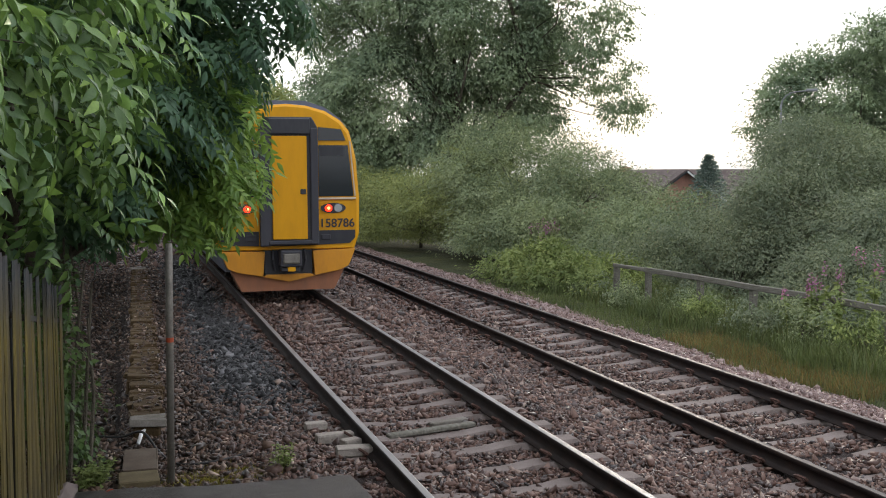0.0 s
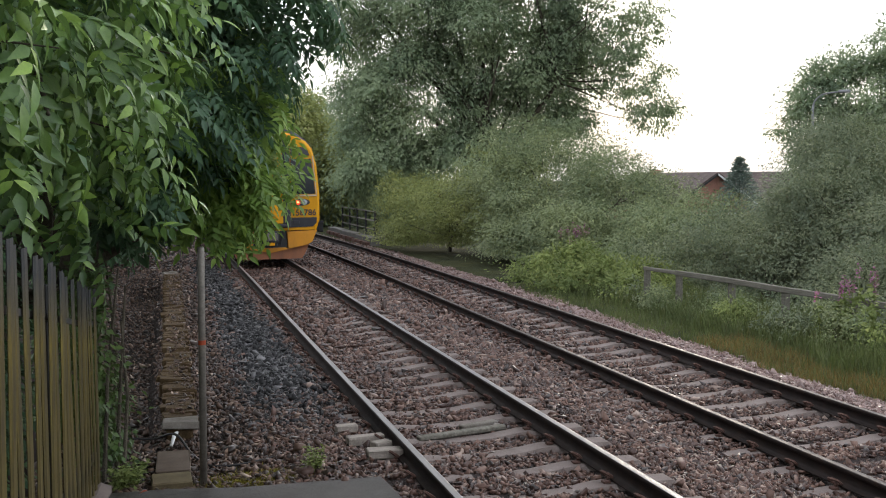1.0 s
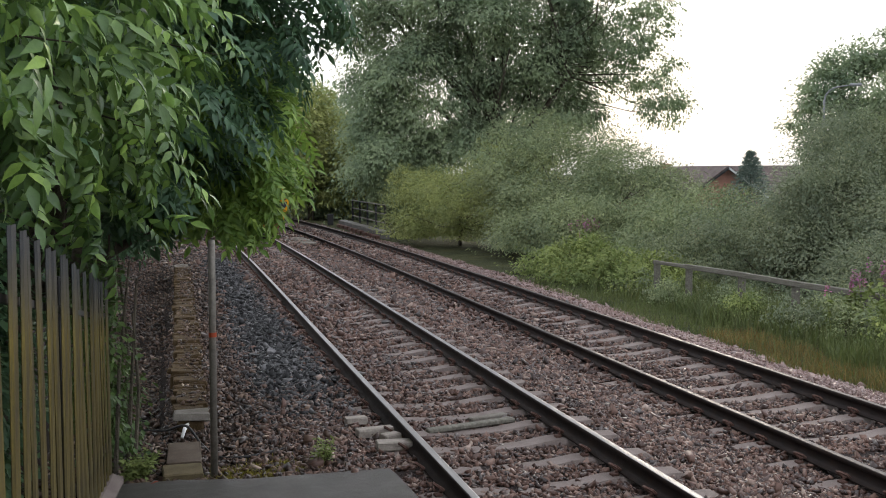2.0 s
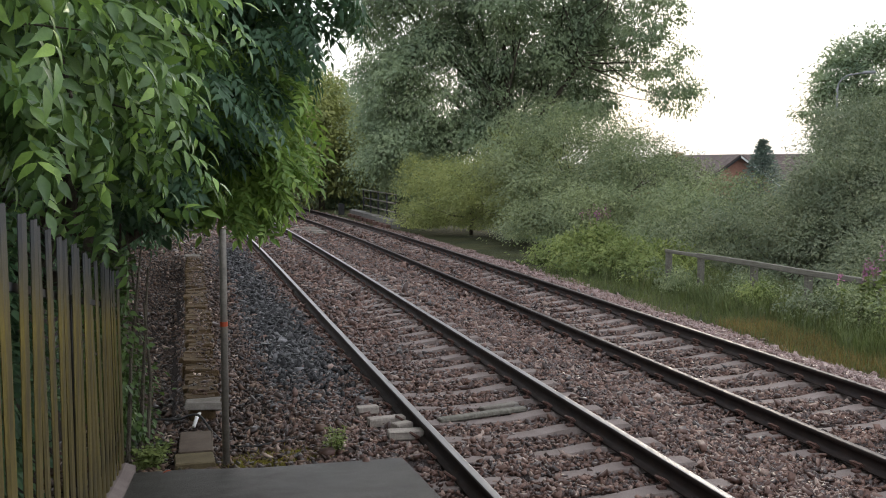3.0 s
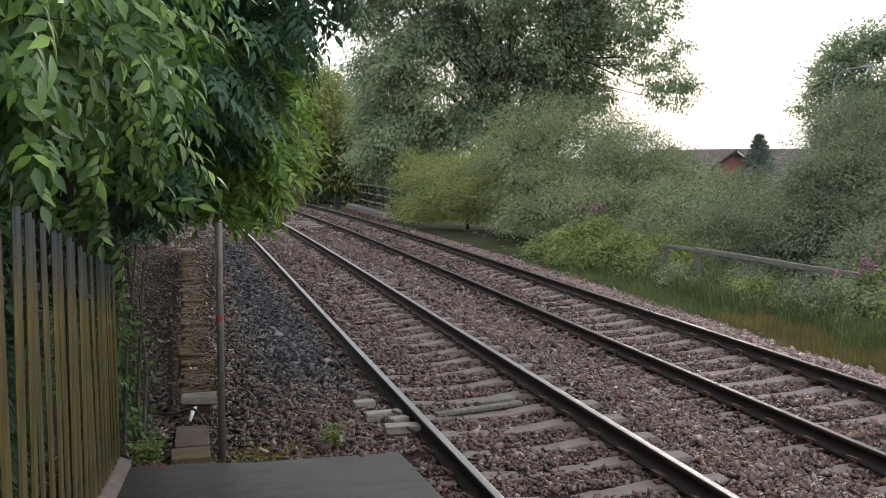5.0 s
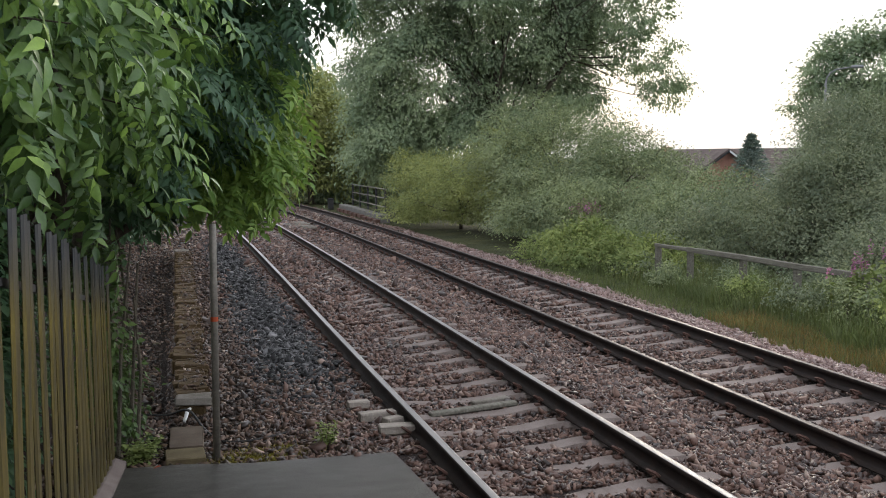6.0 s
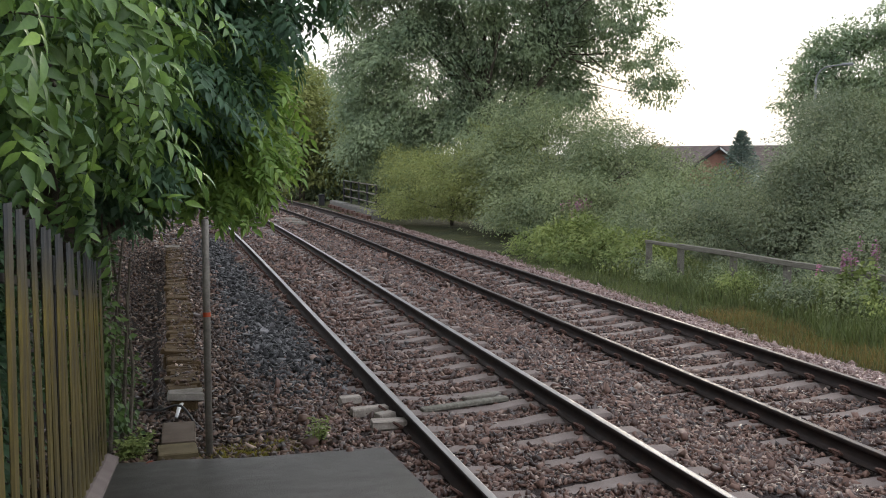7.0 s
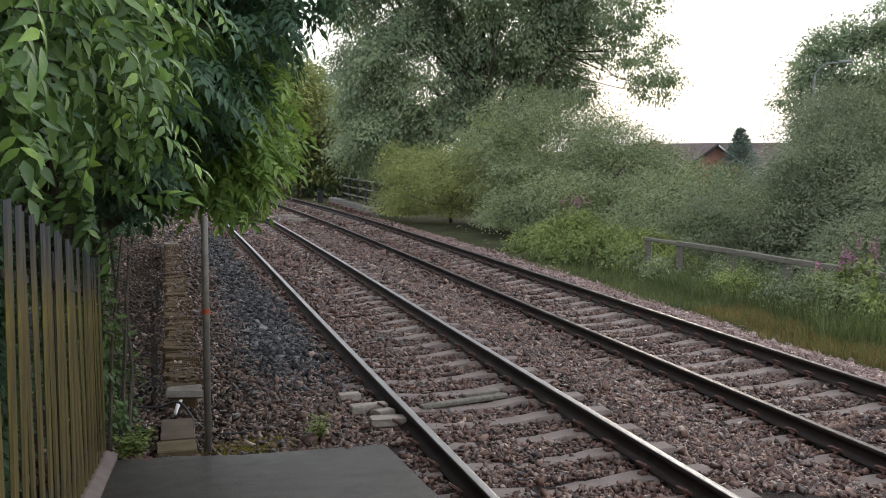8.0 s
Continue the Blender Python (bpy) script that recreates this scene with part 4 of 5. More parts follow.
def build_fence():
    """Close-set upright pales on rails, following the ramp, on a concrete footing strip."""
    top = thing("palisade_fence", None, "tall algae-stained pale fence with close upright pales beside the ramp", "fence")
    a, b = Vector((-0.36, 9.12, 0)), Vector((-0.61, 1.0, 0))
    run = (a - b).length
    way = (a - b).normalized()
    heading = math.degrees(math.atan2(way.y, way.x))
    w = 0.076
    # shallow folded steel section
    fold = [(-1.0, -0.004), (-0.62, 0.005), (0.62, 0.005), (1.0, -0.004)]
    outline = [(u * w, v) for u, v in fold] + [(u * w * 0.96, v - 0.004) for u, v in fold[::-1]]
    bm = prism([(u, -v) for u, v in outline], 0.0, 1.66, "Z")
    me = bpy.data.meshes.new("pale")
    bmesh.ops.recalc_face_normals(bm, faces=bm.faces)
    bm.to_mesh(me)
    bm.free()
    me.materials.append(MAT["pale"])
    rng = np.random.default_rng(61)
    n = int(run / 0.285)
    for i in range(n + 1):
        p = a - way * (i * 0.285)
        z = ramp_z(p.y) + 0.03 + rng.uniform(-0.008, 0.008)
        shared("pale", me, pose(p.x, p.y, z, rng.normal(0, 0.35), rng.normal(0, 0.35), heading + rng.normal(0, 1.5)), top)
    for h in (0.3, 1.4):
        bm = bmesh.new()
        pts = []
        for i in range(12):
            p = a.lerp(b, i / 11)
            pts.append((p.x - 0.03, p.y, ramp_z(p.y) + h))
        tube(pts, 0.024, 4, bm)
        part("rail", bm, MAT["dark_metal"], top)
    for i in range(4):
        p = a.lerp(b, i / 3)
        z = ramp_z(p.y)
        part("post", block(p.x - 0.13, p.x - 0.05, p.y - 0.04, p.y + 0.04, z - 0.3, z + 1.6, 0.008), MAT["dark_metal"], top)
    bm = bmesh.new()
    ring = []
    for i in range(20):
        p = a.lerp(b, i / 19)
        z = ramp_z(p.y)
        ring.append([bm.verts.new((p.x + dx, p.y, z + dz)) for dx, dz in ((-0.12, -0.2), (-0.12, 0.05), (0.02, 0.055), (0.10, 0.02), (0.10, -0.2))])
    for r, s in zip(ring, ring[1:]):
        for j in range(4):
            bm.faces.new((r[j], r[j + 1], s[j + 1], s[j]))
    bm.faces.new(ring[0])
    bm.faces.new(ring[-1][::-1])
    part("footing", bm, MAT["sleeper"], top, "weathered concrete footing strip")


build_fence()


def build_post():
    x, y = 0.50, 9.30
    z = gz(x, y)
    top = thing("marker_post", pose(x, y, z, 0, 0.4, 0), "thin grey galvanised steel post with an orange band", "post")
    bm = tube([(0, 0, -0.25), (0, 0, 2.07), (0, 0, 2.085)], [0.031, 0.031, 0.024], 16)
    part("pole", bm, MAT["galv"], top, smooth=True)
    part("band", tube([(0, 0, 1.235), (0, 0, 1.275)], 0.0335, 16), MAT["orange_tape"], top, "faded orange tape band")


build_post()


def build_wall():
    """Old low wall of rough flat stones, one course of coping slabs on rubble; its end slab overhangs a gap."""
    top = thing("low_wall", None, "low old stone wall with mossy broken coping beside the line", "wall")
    rng = np.random.default_rng(71)
    y = 10.95
    while y < 29:
        ln = rng.uniform(0.07, 0.26)
        x = 0.36 + 0.022 * (y - 10.9) + rng.normal(0, 0.02)
        w = rng.uniform(0.15, 0.2)
        z = gz(x, y) + 0.20
        bm = block(-w, w, 0, ln - 0.008, -0.07, rng.uniform(-0.008, 0.01), 0.012)
        for v in bm.verts:
            v.co += Vector(rng.normal(0, 0.006, 3))
        ob = part("coping_stone", bm, MAT["pale_stone"] if y < 11.2 or y > 28.3 else MAT["mossy_stone"], top)
        ob.matrix_basis = pose(x, y, z + rng.normal(0, 0.008), rng.normal(0, 2.5), rng.normal(0, 3), rng.normal(0, 4))
        if y > 11.25:
            bm = block(-w + 0.03, w - 0.02, 0.0, ln - 0.012, -0.5, -0.075, 0.015)
            for v in bm.verts:
                v.co += Vector(rng.normal(0, 0.01, 3))
            ob = part("rubble_stone", bm, MAT["mossy_stone"], top)
            ob.matrix_basis = pose(x, y, z, 0, 0, rng.normal(0, 2))
        y += ln
    ob = part("rubble_stone", block(-0.15, 0.12, 0.0, 0.3, -0.55, -0.08, 0.02), MAT["mossy_stone"], top)
    ob.matrix_basis = pose(0.37, 11.0, gz(0.37, 11.0) + 0.2)


build_wall()


def wall_litter():
    """Leaf litter and crumbs of stone on the coping."""
    rng = np.random.default_rng(72)
    n = 1000
    y = rng.uniform(11.4, 28.5, n)
    x = 0.36 + 0.022 * (y - 10.9) + rng.uniform(-0.12, 0.24, n)
    r = 0.018 * np.exp(rng.normal(0, 0.4, n))
    v = OCT_V[None] * (1 + rng.uniform(-0.4, 0.3, (n, 6, 3))) * (r[:, None] * np.array([1.4, 1.1, 0.4]))[:, None, :]
    v = np.einsum("nij,nkj->nki", turns(rng, n, 0.4), v) + np.stack([x, y, ground_z(x, y) + 0.206], -1)[:, None]
    f = OCT_F[None] + (np.arange(n) * 6)[:, None, None]
    tagged(raw("leaf_litter", v.reshape(-1, 3), f.reshape(-1, 3), MAT["litter"]), "brown leaf litter lying on the old wall", "leaf litter", kind="stuff")


wall_litter()


def loose_block(name, x, y, z, sx, sy, sz, rz, mat, label, category):
    bm = block(-sx / 2, sx / 2, -sy / 2, sy / 2, 0, sz, 0.012, seg=2)
    rng = np.random.default_rng(int(x * 100 + y * 37))
    for v in bm.verts:
        v.co += Vector(rng.normal(0, 0.003, 3))
    ob = tagged(part(name, bm, mat), label, category)
    ob.matrix_basis = pose(x, y, z, 0, 0, rz)
    return ob


loose_block("concrete_block", 0.26, 9.95, gz(0.26, 9.95) - 0.03, 0.30, 0.72, 0.10, -2, MAT["stained_concrete"], "brown-stained concrete trough block end on to the ramp", "concrete block")
loose_block("paving_slab", 0.23, 9.36, gz(0.23, 9.36) + 0.015, 0.34, 0.34, 0.06, 1, MAT["buff_slab"], "buff mossy slab flat against the ramp's edge", "slab")


def cable(points, r, label):
    pts = []
    for a, b, c, d in zip([points[0]] + points, points, points[1:], points[2:] + [points[-1]]):
        a, b, c, d = (Vector(q) for q in (a, b, c, d))
        for i in range(5):
            t = i / 5
            pts.append(0.5 * ((2 * b) + (c - a) * t + (2 * a - 5 * b + 4 * c - d) * t * t + (3 * b - a - 3 * c + d) * t ** 3))
    tagged(part("cable", tube(pts, r, 6), MAT["cable"], smooth=True), label, "cable")


def on_ground(x, y, h=0.02):
    return (x, y, gz(x, y) + h)


cable([on_ground(-0.35, 10.9), on_ground(-0.15, 11.0, 0.05), on_ground(0.1, 10.85, 0.07), on_ground(0.3, 10.6, 0.16), on_ground(0.44, 10.3, 0.03), on_ground(0.6, 9.8, 0.02), on_ground(1.0, 9.75), on_ground(1.5, 9.9)], 0.013, "black cable trailing over the leaf litter")
tagged(part("cable_joint", tube([on_ground(0.26, 10.7, 0.02), on_ground(0.3, 10.85, 0.1), on_ground(0.33, 10.95, 0.1)], [0.018, 0.022, 0.014], 8), MAT["white_paint"], smooth=True), "white plastic cable joint under the wall's end slab", "cable joint")


# ---- timber rail, bridge parapet, lineside objects ----
def build_timber_rail():
    top = thing("timber_fence", None, "weathered low timber post and rail half buried in scrub", "fence")
    pts = [(10.95, 21.5), (11.15, 20.4), (11.4, 18.7), (11.5, 17.0), (11.6, 15.2), (11.7, 13.6)]
    tops = [0.36, 0.34, 0.32, 0.30, 0.30, 0.28]
    for (x, y), t in zip(pts, tops):
        z = gz(x, y)
        part("post", block(x - 0.06, x + 0.06, y - 0.06, y + 0.06, z - 0.3, t + 0.02, 0.012), MAT["wood_grey"], top)
    for i in range(len(pts) - 1):
        (x0, y0), (x1, y1) = pts[i], pts[i + 1]
        m = Vector((x0 - 0.08, y0, tops[i]))
        e = Vector((x1 - 0.08, y1, tops[i + 1]))
        ln = (e - m).length
        h = 0.04 if i < 1 else 0.055
        ob = part("rail", block(-0.035, 0.035, 0.0, ln + 0.04, -h, h, 0.012), MAT["wood_grey"], top)
        ob.matrix_basis = Matrix.Translation(m) @ (e - m).to_track_quat("Y", "Z").to_matrix().to_4x4()


build_timber_rail()


def build_bridge():
    top = thing("bridge_parapet", None, "low stone bridge parapet with a dark three-rail handrail", "parapet", kind="")
    a, b = Vector((9.35, 44.0, 0)), Vector((9.65, 56.0, 0))
    d = (b - a).normalized()
    rz = math.degrees(math.atan2(-d.x, d.y))
    for i in range(9):
        p = a.lerp(b, i / 9)
        z = gz(p.x, p.y)
        ob = part("kerb_stone", block(0, 0.42, 0.01, 1.49, -0.3, 0.34, 0.025), MAT["concrete"], top)
        ob.matrix_basis = pose(p.x, p.y, z, 0, 0, rz)
        ob = part("ledge", block(-0.2, 0.0, 0.02, 0.9, -0.3, 0.16, 0.02), MAT["rust_red"], top)
        ob.matrix_basis = pose(p.x, p.y, z, 0, 0, rz)
    for i in range(5):
        p = a.lerp(b, (i + 0.05) / 5.5) + Vector((0.25, 0, 0))
        z = gz(p.x, p.y)
        part("post", block(p.x - 0.04, p.x + 0.04, p.y - 0.04, p.y + 0.04, z + 0.4, z + 1.48, 0.008), MAT["dark_metal"], top)
    for h in (0.68, 1.06, 1.45):
        p, q = a + Vector((0.25, 0, 0)), a.lerp(b, 4.1 / 5.5) + Vector((0.25, 0, 0))
        part("handrail", tube([(p.x, p.y, gz(p.x, p.y) + h), (q.x, q.y, gz(q.x, q.y) + h)], 0.03, 8), MAT["galv"], top)


build_bridge()


def build_cabinet():
    x, y = 9.35, 57.0
    top = thing("lineside_cabinet", pose(x, y, gz(x, y), 0, 0, -2), "small dark green lineside cabinet on the ballast edge", "cabinet")
    part("body", block(-0.15, 0.15, -0.13, 0.13, 0, 0.56, 0.015), MAT["dark_metal"], top)
    part("lid", block(-0.17, 0.17, -0.15, 0.15, 0.56, 0.60, 0.01), MAT["rubber"], top)
    part("door", block(-0.12, 0.12, -0.145, -0.13, 0.05, 0.52, 0.005), MAT["dark_metal"], top)


build_cabinet()

for i in range(5):
    p, h = on_line(37.5 + i * 0.75, 1.82)
    ob = tagged(part("crossing_board", block(-0.45, 0.45, -0.13, 0.13, 0, 0.07, 0.012), MAT["pale_stone"]), "pale grey board lying flat between the tracks", "board", "foot crossing")
    ob.matrix_basis = pose(p.x, p.y, gz(p.x, p.y) + 0.04, 0, 0, h + (-7, 4, 1, -3, 5)[i])


# ---- houses, street lamp, conifer in the distance ----
def build_house(x, y, rz, ridge_z, width, depth, label):
    """Brick house with a gable end to the line and a tiled roof."""
    ground = gz(x, y) - 0.3
    top = thing("house", pose(x, y, 0, 0, 0, rz), label, "house", "houses beyond the line")
    hw, eave = width / 2, ridge_z - width / 2 * 0.62
    part("wall", prism([(-hw, ground), (hw, ground), (hw, eave), (0, ridge_z - 0.05), (-hw, eave)], 0, depth, "Y"), MAT["brick_red"], top)
    for s in (-1, 1):
        bm = prism([(0, ridge_z), (s * (hw + 0.35), eave - 0.22), (s * (hw + 0.35), eave - 0.10), (0, ridge_z + 0.13)], -0.3, depth + 0.3, "Y")
        part("roof", bm, MAT["roof_tile"], top, "dark brown tiled roof")
        bm = prism([(0, ridge_z - 0.14), (s * (hw + 0.36), eave - 0.37), (s * (hw + 0.36), eave - 0.2), (0, ridge_z + 0.02)], -0.36, -0.302, "Y")
        part("bargeboard", bm, MAT["white_paint"] if s > 0 else MAT["dark_metal"], top)
    for px in (-hw * 0.45, hw * 0.45):
        w = part("window", block(px - 0.5, px + 0.5, -0.05, 0.02, eave - 2.0, eave - 0.8, 0.02), MAT["white_paint"], top)
        part("pane", block(px - 0.43, px + 0.43, -0.06, -0.045, eave - 1.93, eave - 0.87), MAT["pane"], w)
    part("chimney", block(-0.35, 0.35, depth * 0.7, depth * 0.7 + 0.6, ridge_z - 0.4, ridge_z + 0.35, 0.03), MAT["brick_red"], top)


build_house(41.1, 70.0, 6, 2.72, 7.0, 11.0, "red brick house with a dark tiled roof")
build_house(45.0, 76.0, -118, 2.75, 7.5, 11.0, "brick house with a dark tiled roof")


def build_lamp():
    x, y = 20.75, 29.4
    top = thing("street_lamp", pose(x, y, gz(x, y), 0, 0, -36), "grey steel street lamp with a curved arm", "street lamp")
    h = 5.1 - gz(x, y)
    pts = [(0, 0, -0.3), (0, 0, 1.2), (0, 0, h - 0.5)] + [(0.45 - 0.45 * math.cos(a), 0, h - 0.5 + 0.45 * math.sin(a)) for a in (0.4, 0.8, 1.2, 1.57)] + [(0.8, 0, h - 0.01)]
    part("pole", tube(pts, [0.07, 0.07, 0.035, 0.024, 0.022, 0.022, 0.022, 0.02], 10), MAT["lamp_steel"], top, smooth=True)
    part("lantern", block(0.75, 1.12, -0.09, 0.09, h - 0.05, h + 0.04, 0.03, seg=2), MAT["lamp_steel"], top)


build_lamp()


def build_conifer(x, y, tip, seed):
    top = thing("conifer", None, "small dark conifer between the houses", "conifer")
    z = gz(x, y)
    part("trunk", tube([(x, y, z - 0.2), (x, y, tip)], [0.14, 0.02], 8), MAT["bark"], top)
    rng = np.random.default_rng(seed)
    n = 13000
    t = rng.random(n)
    a = (rng.integers(0, 9, n) * 0.698 + rng.normal(0, 0.16, n)) + np.floor(t * 22) * 0.5
    r = (0.12 + 4.0 * (1 - t)) * rng.random(n) ** 0.7
    zz = z + 0.5 + (tip - z - 0.5) * np.floor(t * 22) / 22 - 0.18 * r + rng.normal(0, 0.07, n)
    p = np.stack([x + r * np.cos(a), y + r * np.sin(a), zz], -1)
    d = np.stack([np.cos(a), np.sin(a), 0.25 + 0 * a], -1) + rng.normal(size=(n, 3)) * 0.5
    base, faces = leaf_shape("small")
    lay("crown", base * np.array([1, 0.5, 1]), faces, p, frames_from(d, rng.normal(size=(n, 3)) * 0.4 + np.array([0, 0, 1.0])), 0.22 * rng.uniform(0.6, 1.3, n), MAT["needle"], top)


build_conifer(41.9, 68.0, 4.0, 81)


# ---- grass and small plants ----
def blades(name, label, x, y, height, width, material, seed, category="grass"):
    rng = np.random.default_rng(seed)
    n = len(x)
    base = np.array([(-0.5, 0, 0), (0.5, 0, 0), (0.3, 0.1, 0.55), (-0.3, 0.1, 0.55), (0, 0.38, 1.0)])
    a, h = rng.uniform(0, 6.283, n), height * rng.uniform(0.45, 1.35, n)
    lean = rng.uniform(0.3, 2.0, n)
    bx = base[None, :, 0] * width * rng.uniform(0.6, 1.4, n)[:, None]
    by = base[None, :, 1] * (h * lean)[:, None]
    bz = base[None, :, 2] * h[:, None]
    c, s = np.cos(a)[:, None], np.sin(a)[:, None]
    v = np.stack([x[:, None] + bx * c - by * s, y[:, None] + bx * s + by * c, ground_z(x, y)[:, None] - 0.02 + bz], -1)
    o = (np.arange(n) * 5)[:, None]
    q = np.array([0, 1, 2, 3])[None] + o
    t = np.array([3, 2, 4])[None] + o
    return tagged(raw(name, v.reshape(-1, 3), [q, t], material), label, category, kind="stuff")


def strip(rng, n, y0, y1, u0, u1, power=1.0):
    y = rng.uniform(y0, y1, n)
    u = u0 + (u1 - u0) * rng.random(n) ** power
    return line_x(y) + u + 0.18 * np.sin(1.3 * y) + 0.1 * np.sin(3.1 * y + 1), y


rg = np.random.default_rng(91)
x, y = strip(rg, 26000, 7, 26, 5.75, 8.6, 0.8)
blades("grass", "long soft green grass along the edge of the bank", x, y, 0.17, 0.010, MAT["grass"], 92)
x, y = strip(rg, 4200, 11, 16.5, 5.9, 6.9, 1.0)
blades("dry_grass", "brownish dry grass at the foot of the ballast", x, y, 0.17, 0.010, MAT["dry_grass"], 93)
x, y = strip(rg, 18000, 8, 24, 7.0, 10.2)
blades("rough_grass", "tall rough grass and weeds before the timber rail", x, y, 0.36, 0.018, MAT["grass"], 94)
x, y = rg.normal(0.92, 0.24, 6000), rg.normal(9.22, 0.14, 6000)
blades("dry_grass", "yellowing moss and grass at the ramp's end", x, y, 0.045, 0.011, MAT["moss"], 95)


for i, (x, y, r, h) in enumerate([(11.0, 22.0, 0.6, 0.5), (11.3, 18.9, 0.5, 0.4), (11.2, 13.4, 0.8, 0.8), (12.2, 20.0, 0.9, 0.7), (12.5, 17.0, 0.9, 0.7), (12.4, 13.6, 1.0, 0.9), (13.6, 12.2, 1.2, 1.3), (10.8, 20.6, 0.3, 0.45), (10.95, 17.9, 0.3, 0.5), (10.95, 16.2, 0.35, 0.65), (11.05, 14.9, 0.4, 0.85)]):
    z = gz(x, y)
    tree("weed_clump", "tall weeds and bramble shoots around the timber rail", "weeds", (x, y, z), [(x, y, z + 0.15, r, r * 1.4, h), (x + 0.3 * r, y - r, z + 0.1, r * 0.7, r * 0.8, h * 0.8)], 190, 22, 0.12, 0.07, MAT[("leaf_grey", "leaf_bush", "leaf_bramble")[i % 3]], 140 + i, 0.015, shell=(0.4, 1.1), group="weeds on the bank", tops=8)


def weed(x, y, r, h, n, leaf, mat, seed, name, label):
    top = thing(name, None, label, "plant", "weeds by the ramp")
    z = gz(x, y)
    rng = np.random.default_rng(seed)
    bm = bmesh.new()
    pts = []
    for i in range(14):
        a, q = rng.uniform(0, 6.283), r * math.sqrt(rng.random())
        e = Vector((x + q * math.cos(a), y + q * math.sin(a), z + h * rng.uniform(0.5, 1.1)))
        tube([(x + 0.3 * q * math.cos(a), y + 0.3 * q * math.sin(a), z - 0.02), tuple(e)], [0.005, 0.002], 4, bm)
        f = Vector((x + 0.3 * q * math.cos(a), y + 0.3 * q * math.sin(a), z))
        for k2 in range(n // 14):
            pts.append(f.lerp(e, rng.uniform(0.15, 1.02)) + Vector(rng.normal(0, 0.012, 3)))
    part("stem", bm, mat, top)
    p = np.array(pts)
    d = rng.normal(size=(len(p), 3)) * np.array([1, 1, 0.35])
    base, faces = leaf_shape("small")
    lay("leaves", base, faces, p, frames_from(d, rng.normal(size=(len(p), 3)) * 0.3 + np.array([0, 0, 1.0])), leaf * rng.uniform(0.6, 1.3, len(p)), mat, top)


weed(1.42, 9.06, 0.13, 0.22, 260, 0.04, MAT["leaf_bramble"], 101, "weed", "small green weed growing in the ballast by the ramp")
weed(-0.16, 9.4, 0.17, 0.17, 420, 0.055, MAT["leaf_bramble"], 102, "weed", "low green nettles at the fence's end")
weed(-0.12, 9.75, 0.16, 0.14, 320, 0.05, MAT["leaf_bramble"], 103, "weed", "low green nettles at the fence's end")


def climber():
    """Ivy and suckers at the end of the fence."""
    top = thing("ivy", None, "ivy and leafy suckers climbing at the end of the fence", "ivy")
    crown(top, [(-0.42, 9.75, 0.75, 0.10, 0.4, 1.0), (-0.30, 10.3, 0.2, 0.14, 0.4, 0.5), (-0.75, 11.2, 0.9, 0.25, 0.8, 1.2)], 240, 22, 0.08, 0.07, MAT["leaf_ivy"], 104, droop=0.5, floor=0.0)
    bm = bmesh.new()
    for i, (dx, dy, h) in enumerate([(0, 0, 1.9), (0.1, 0.4, 1.7), (-0.1, 0.8, 2.1), (0.16, 0.2, 1.4), (0.05, 1.1, 2.0)]):
        f = Vector((-0.34 + dx, 9.6 + dy, gz(-0.34, 9.6)))
        tube([tuple(f), tuple(f + Vector((0.05, 0.1, h * 0.5))), tuple(f + Vector((0.16 - 0.05 * i, 0.15, h)))], [0.022, 0.016, 0.01], 6, bm)
    part("stem", bm, MAT["bark"], top)


climber()


def fireweed(x, y, h, seed):
    top = thing("fireweed", None, "tall pink-flowered willowherb in the scrub", "flower", "pink flowers on the bank")
    z, rng = gz(x, y), np.random.default_rng(seed)
    bm, leaves, petals = bmesh.new(), [], []
    for i in range(5):
        a = rng.uniform(0, 6.283)
        e = Vector((x + 0.22 * math.cos(a), y + 0.22 * math.sin(a), z + h * rng.uniform(0.85, 1.1)))
        f = Vector((x + 0.1 * math.cos(a), y + 0.1 * math.sin(a), z))
        tube([tuple(f), tuple(e)], [0.008, 0.003], 5, bm)
        leaves += [f.lerp(e, rng.uniform(0.2, 0.75)) for k2 in range(26)]
        petals += [f.lerp(e, rng.uniform(0.82, 1.0)) + Vector(rng.normal(0, 0.018, 3)) for k2 in range(20)]
    part("stem", bm, MAT["leaf_bramble"], top)
    base, faces = leaf_shape("small")
    for nm, pts, size, mat in (("leaves", leaves, 0.13, MAT["leaf_bramble"]), ("petals", petals, 0.05, MAT["pink_flower"])):
        p = np.array(pts)
        d = rng.normal(size=(len(p), 3)) * np.array([1, 1, 0.5])
        lay(nm, base, faces, p, frames_from(d, rng.normal(size=(len(p), 3)) * 0.4 + np.array([0, 0, 1.0])), size * rng.uniform(0.7, 1.3, len(p)), mat, top)["kind"] = "stuff"


for i, (x, y, h) in enumerate([(11.15, 15.25, 1.1), (11.3, 14.9, 1.25), (11.5, 14.6, 1.35), (12.0, 14.45, 1.6), (11.0, 26.2, 1.5), (11.2, 25.9, 1.6)]):
    fireweed(x, y, h, 110 + i)


# ---- the train ----
def words(text, size, parent, m, mat, name="lettering"):
    cu = bpy.data.curves.new(name, "FONT")
    cu.body, cu.size, cu.align_x, cu.align_y, cu.extrude, cu.offset = text, size, "CENTER", "CENTER", 0.002, 0.004
    tmp = new(name, cu)
    dg = bpy.context.evaluated_depsgraph_get()
    me = bpy.data.meshes.new_from_object(tmp.evaluated_get(dg))
    bpy.data.objects.remove(tmp)
    me.materials.clear()
    me.materials.append(mat)
    ob = new(name, me)
    ob.parent, ob.matrix_basis = parent, m
    return ob


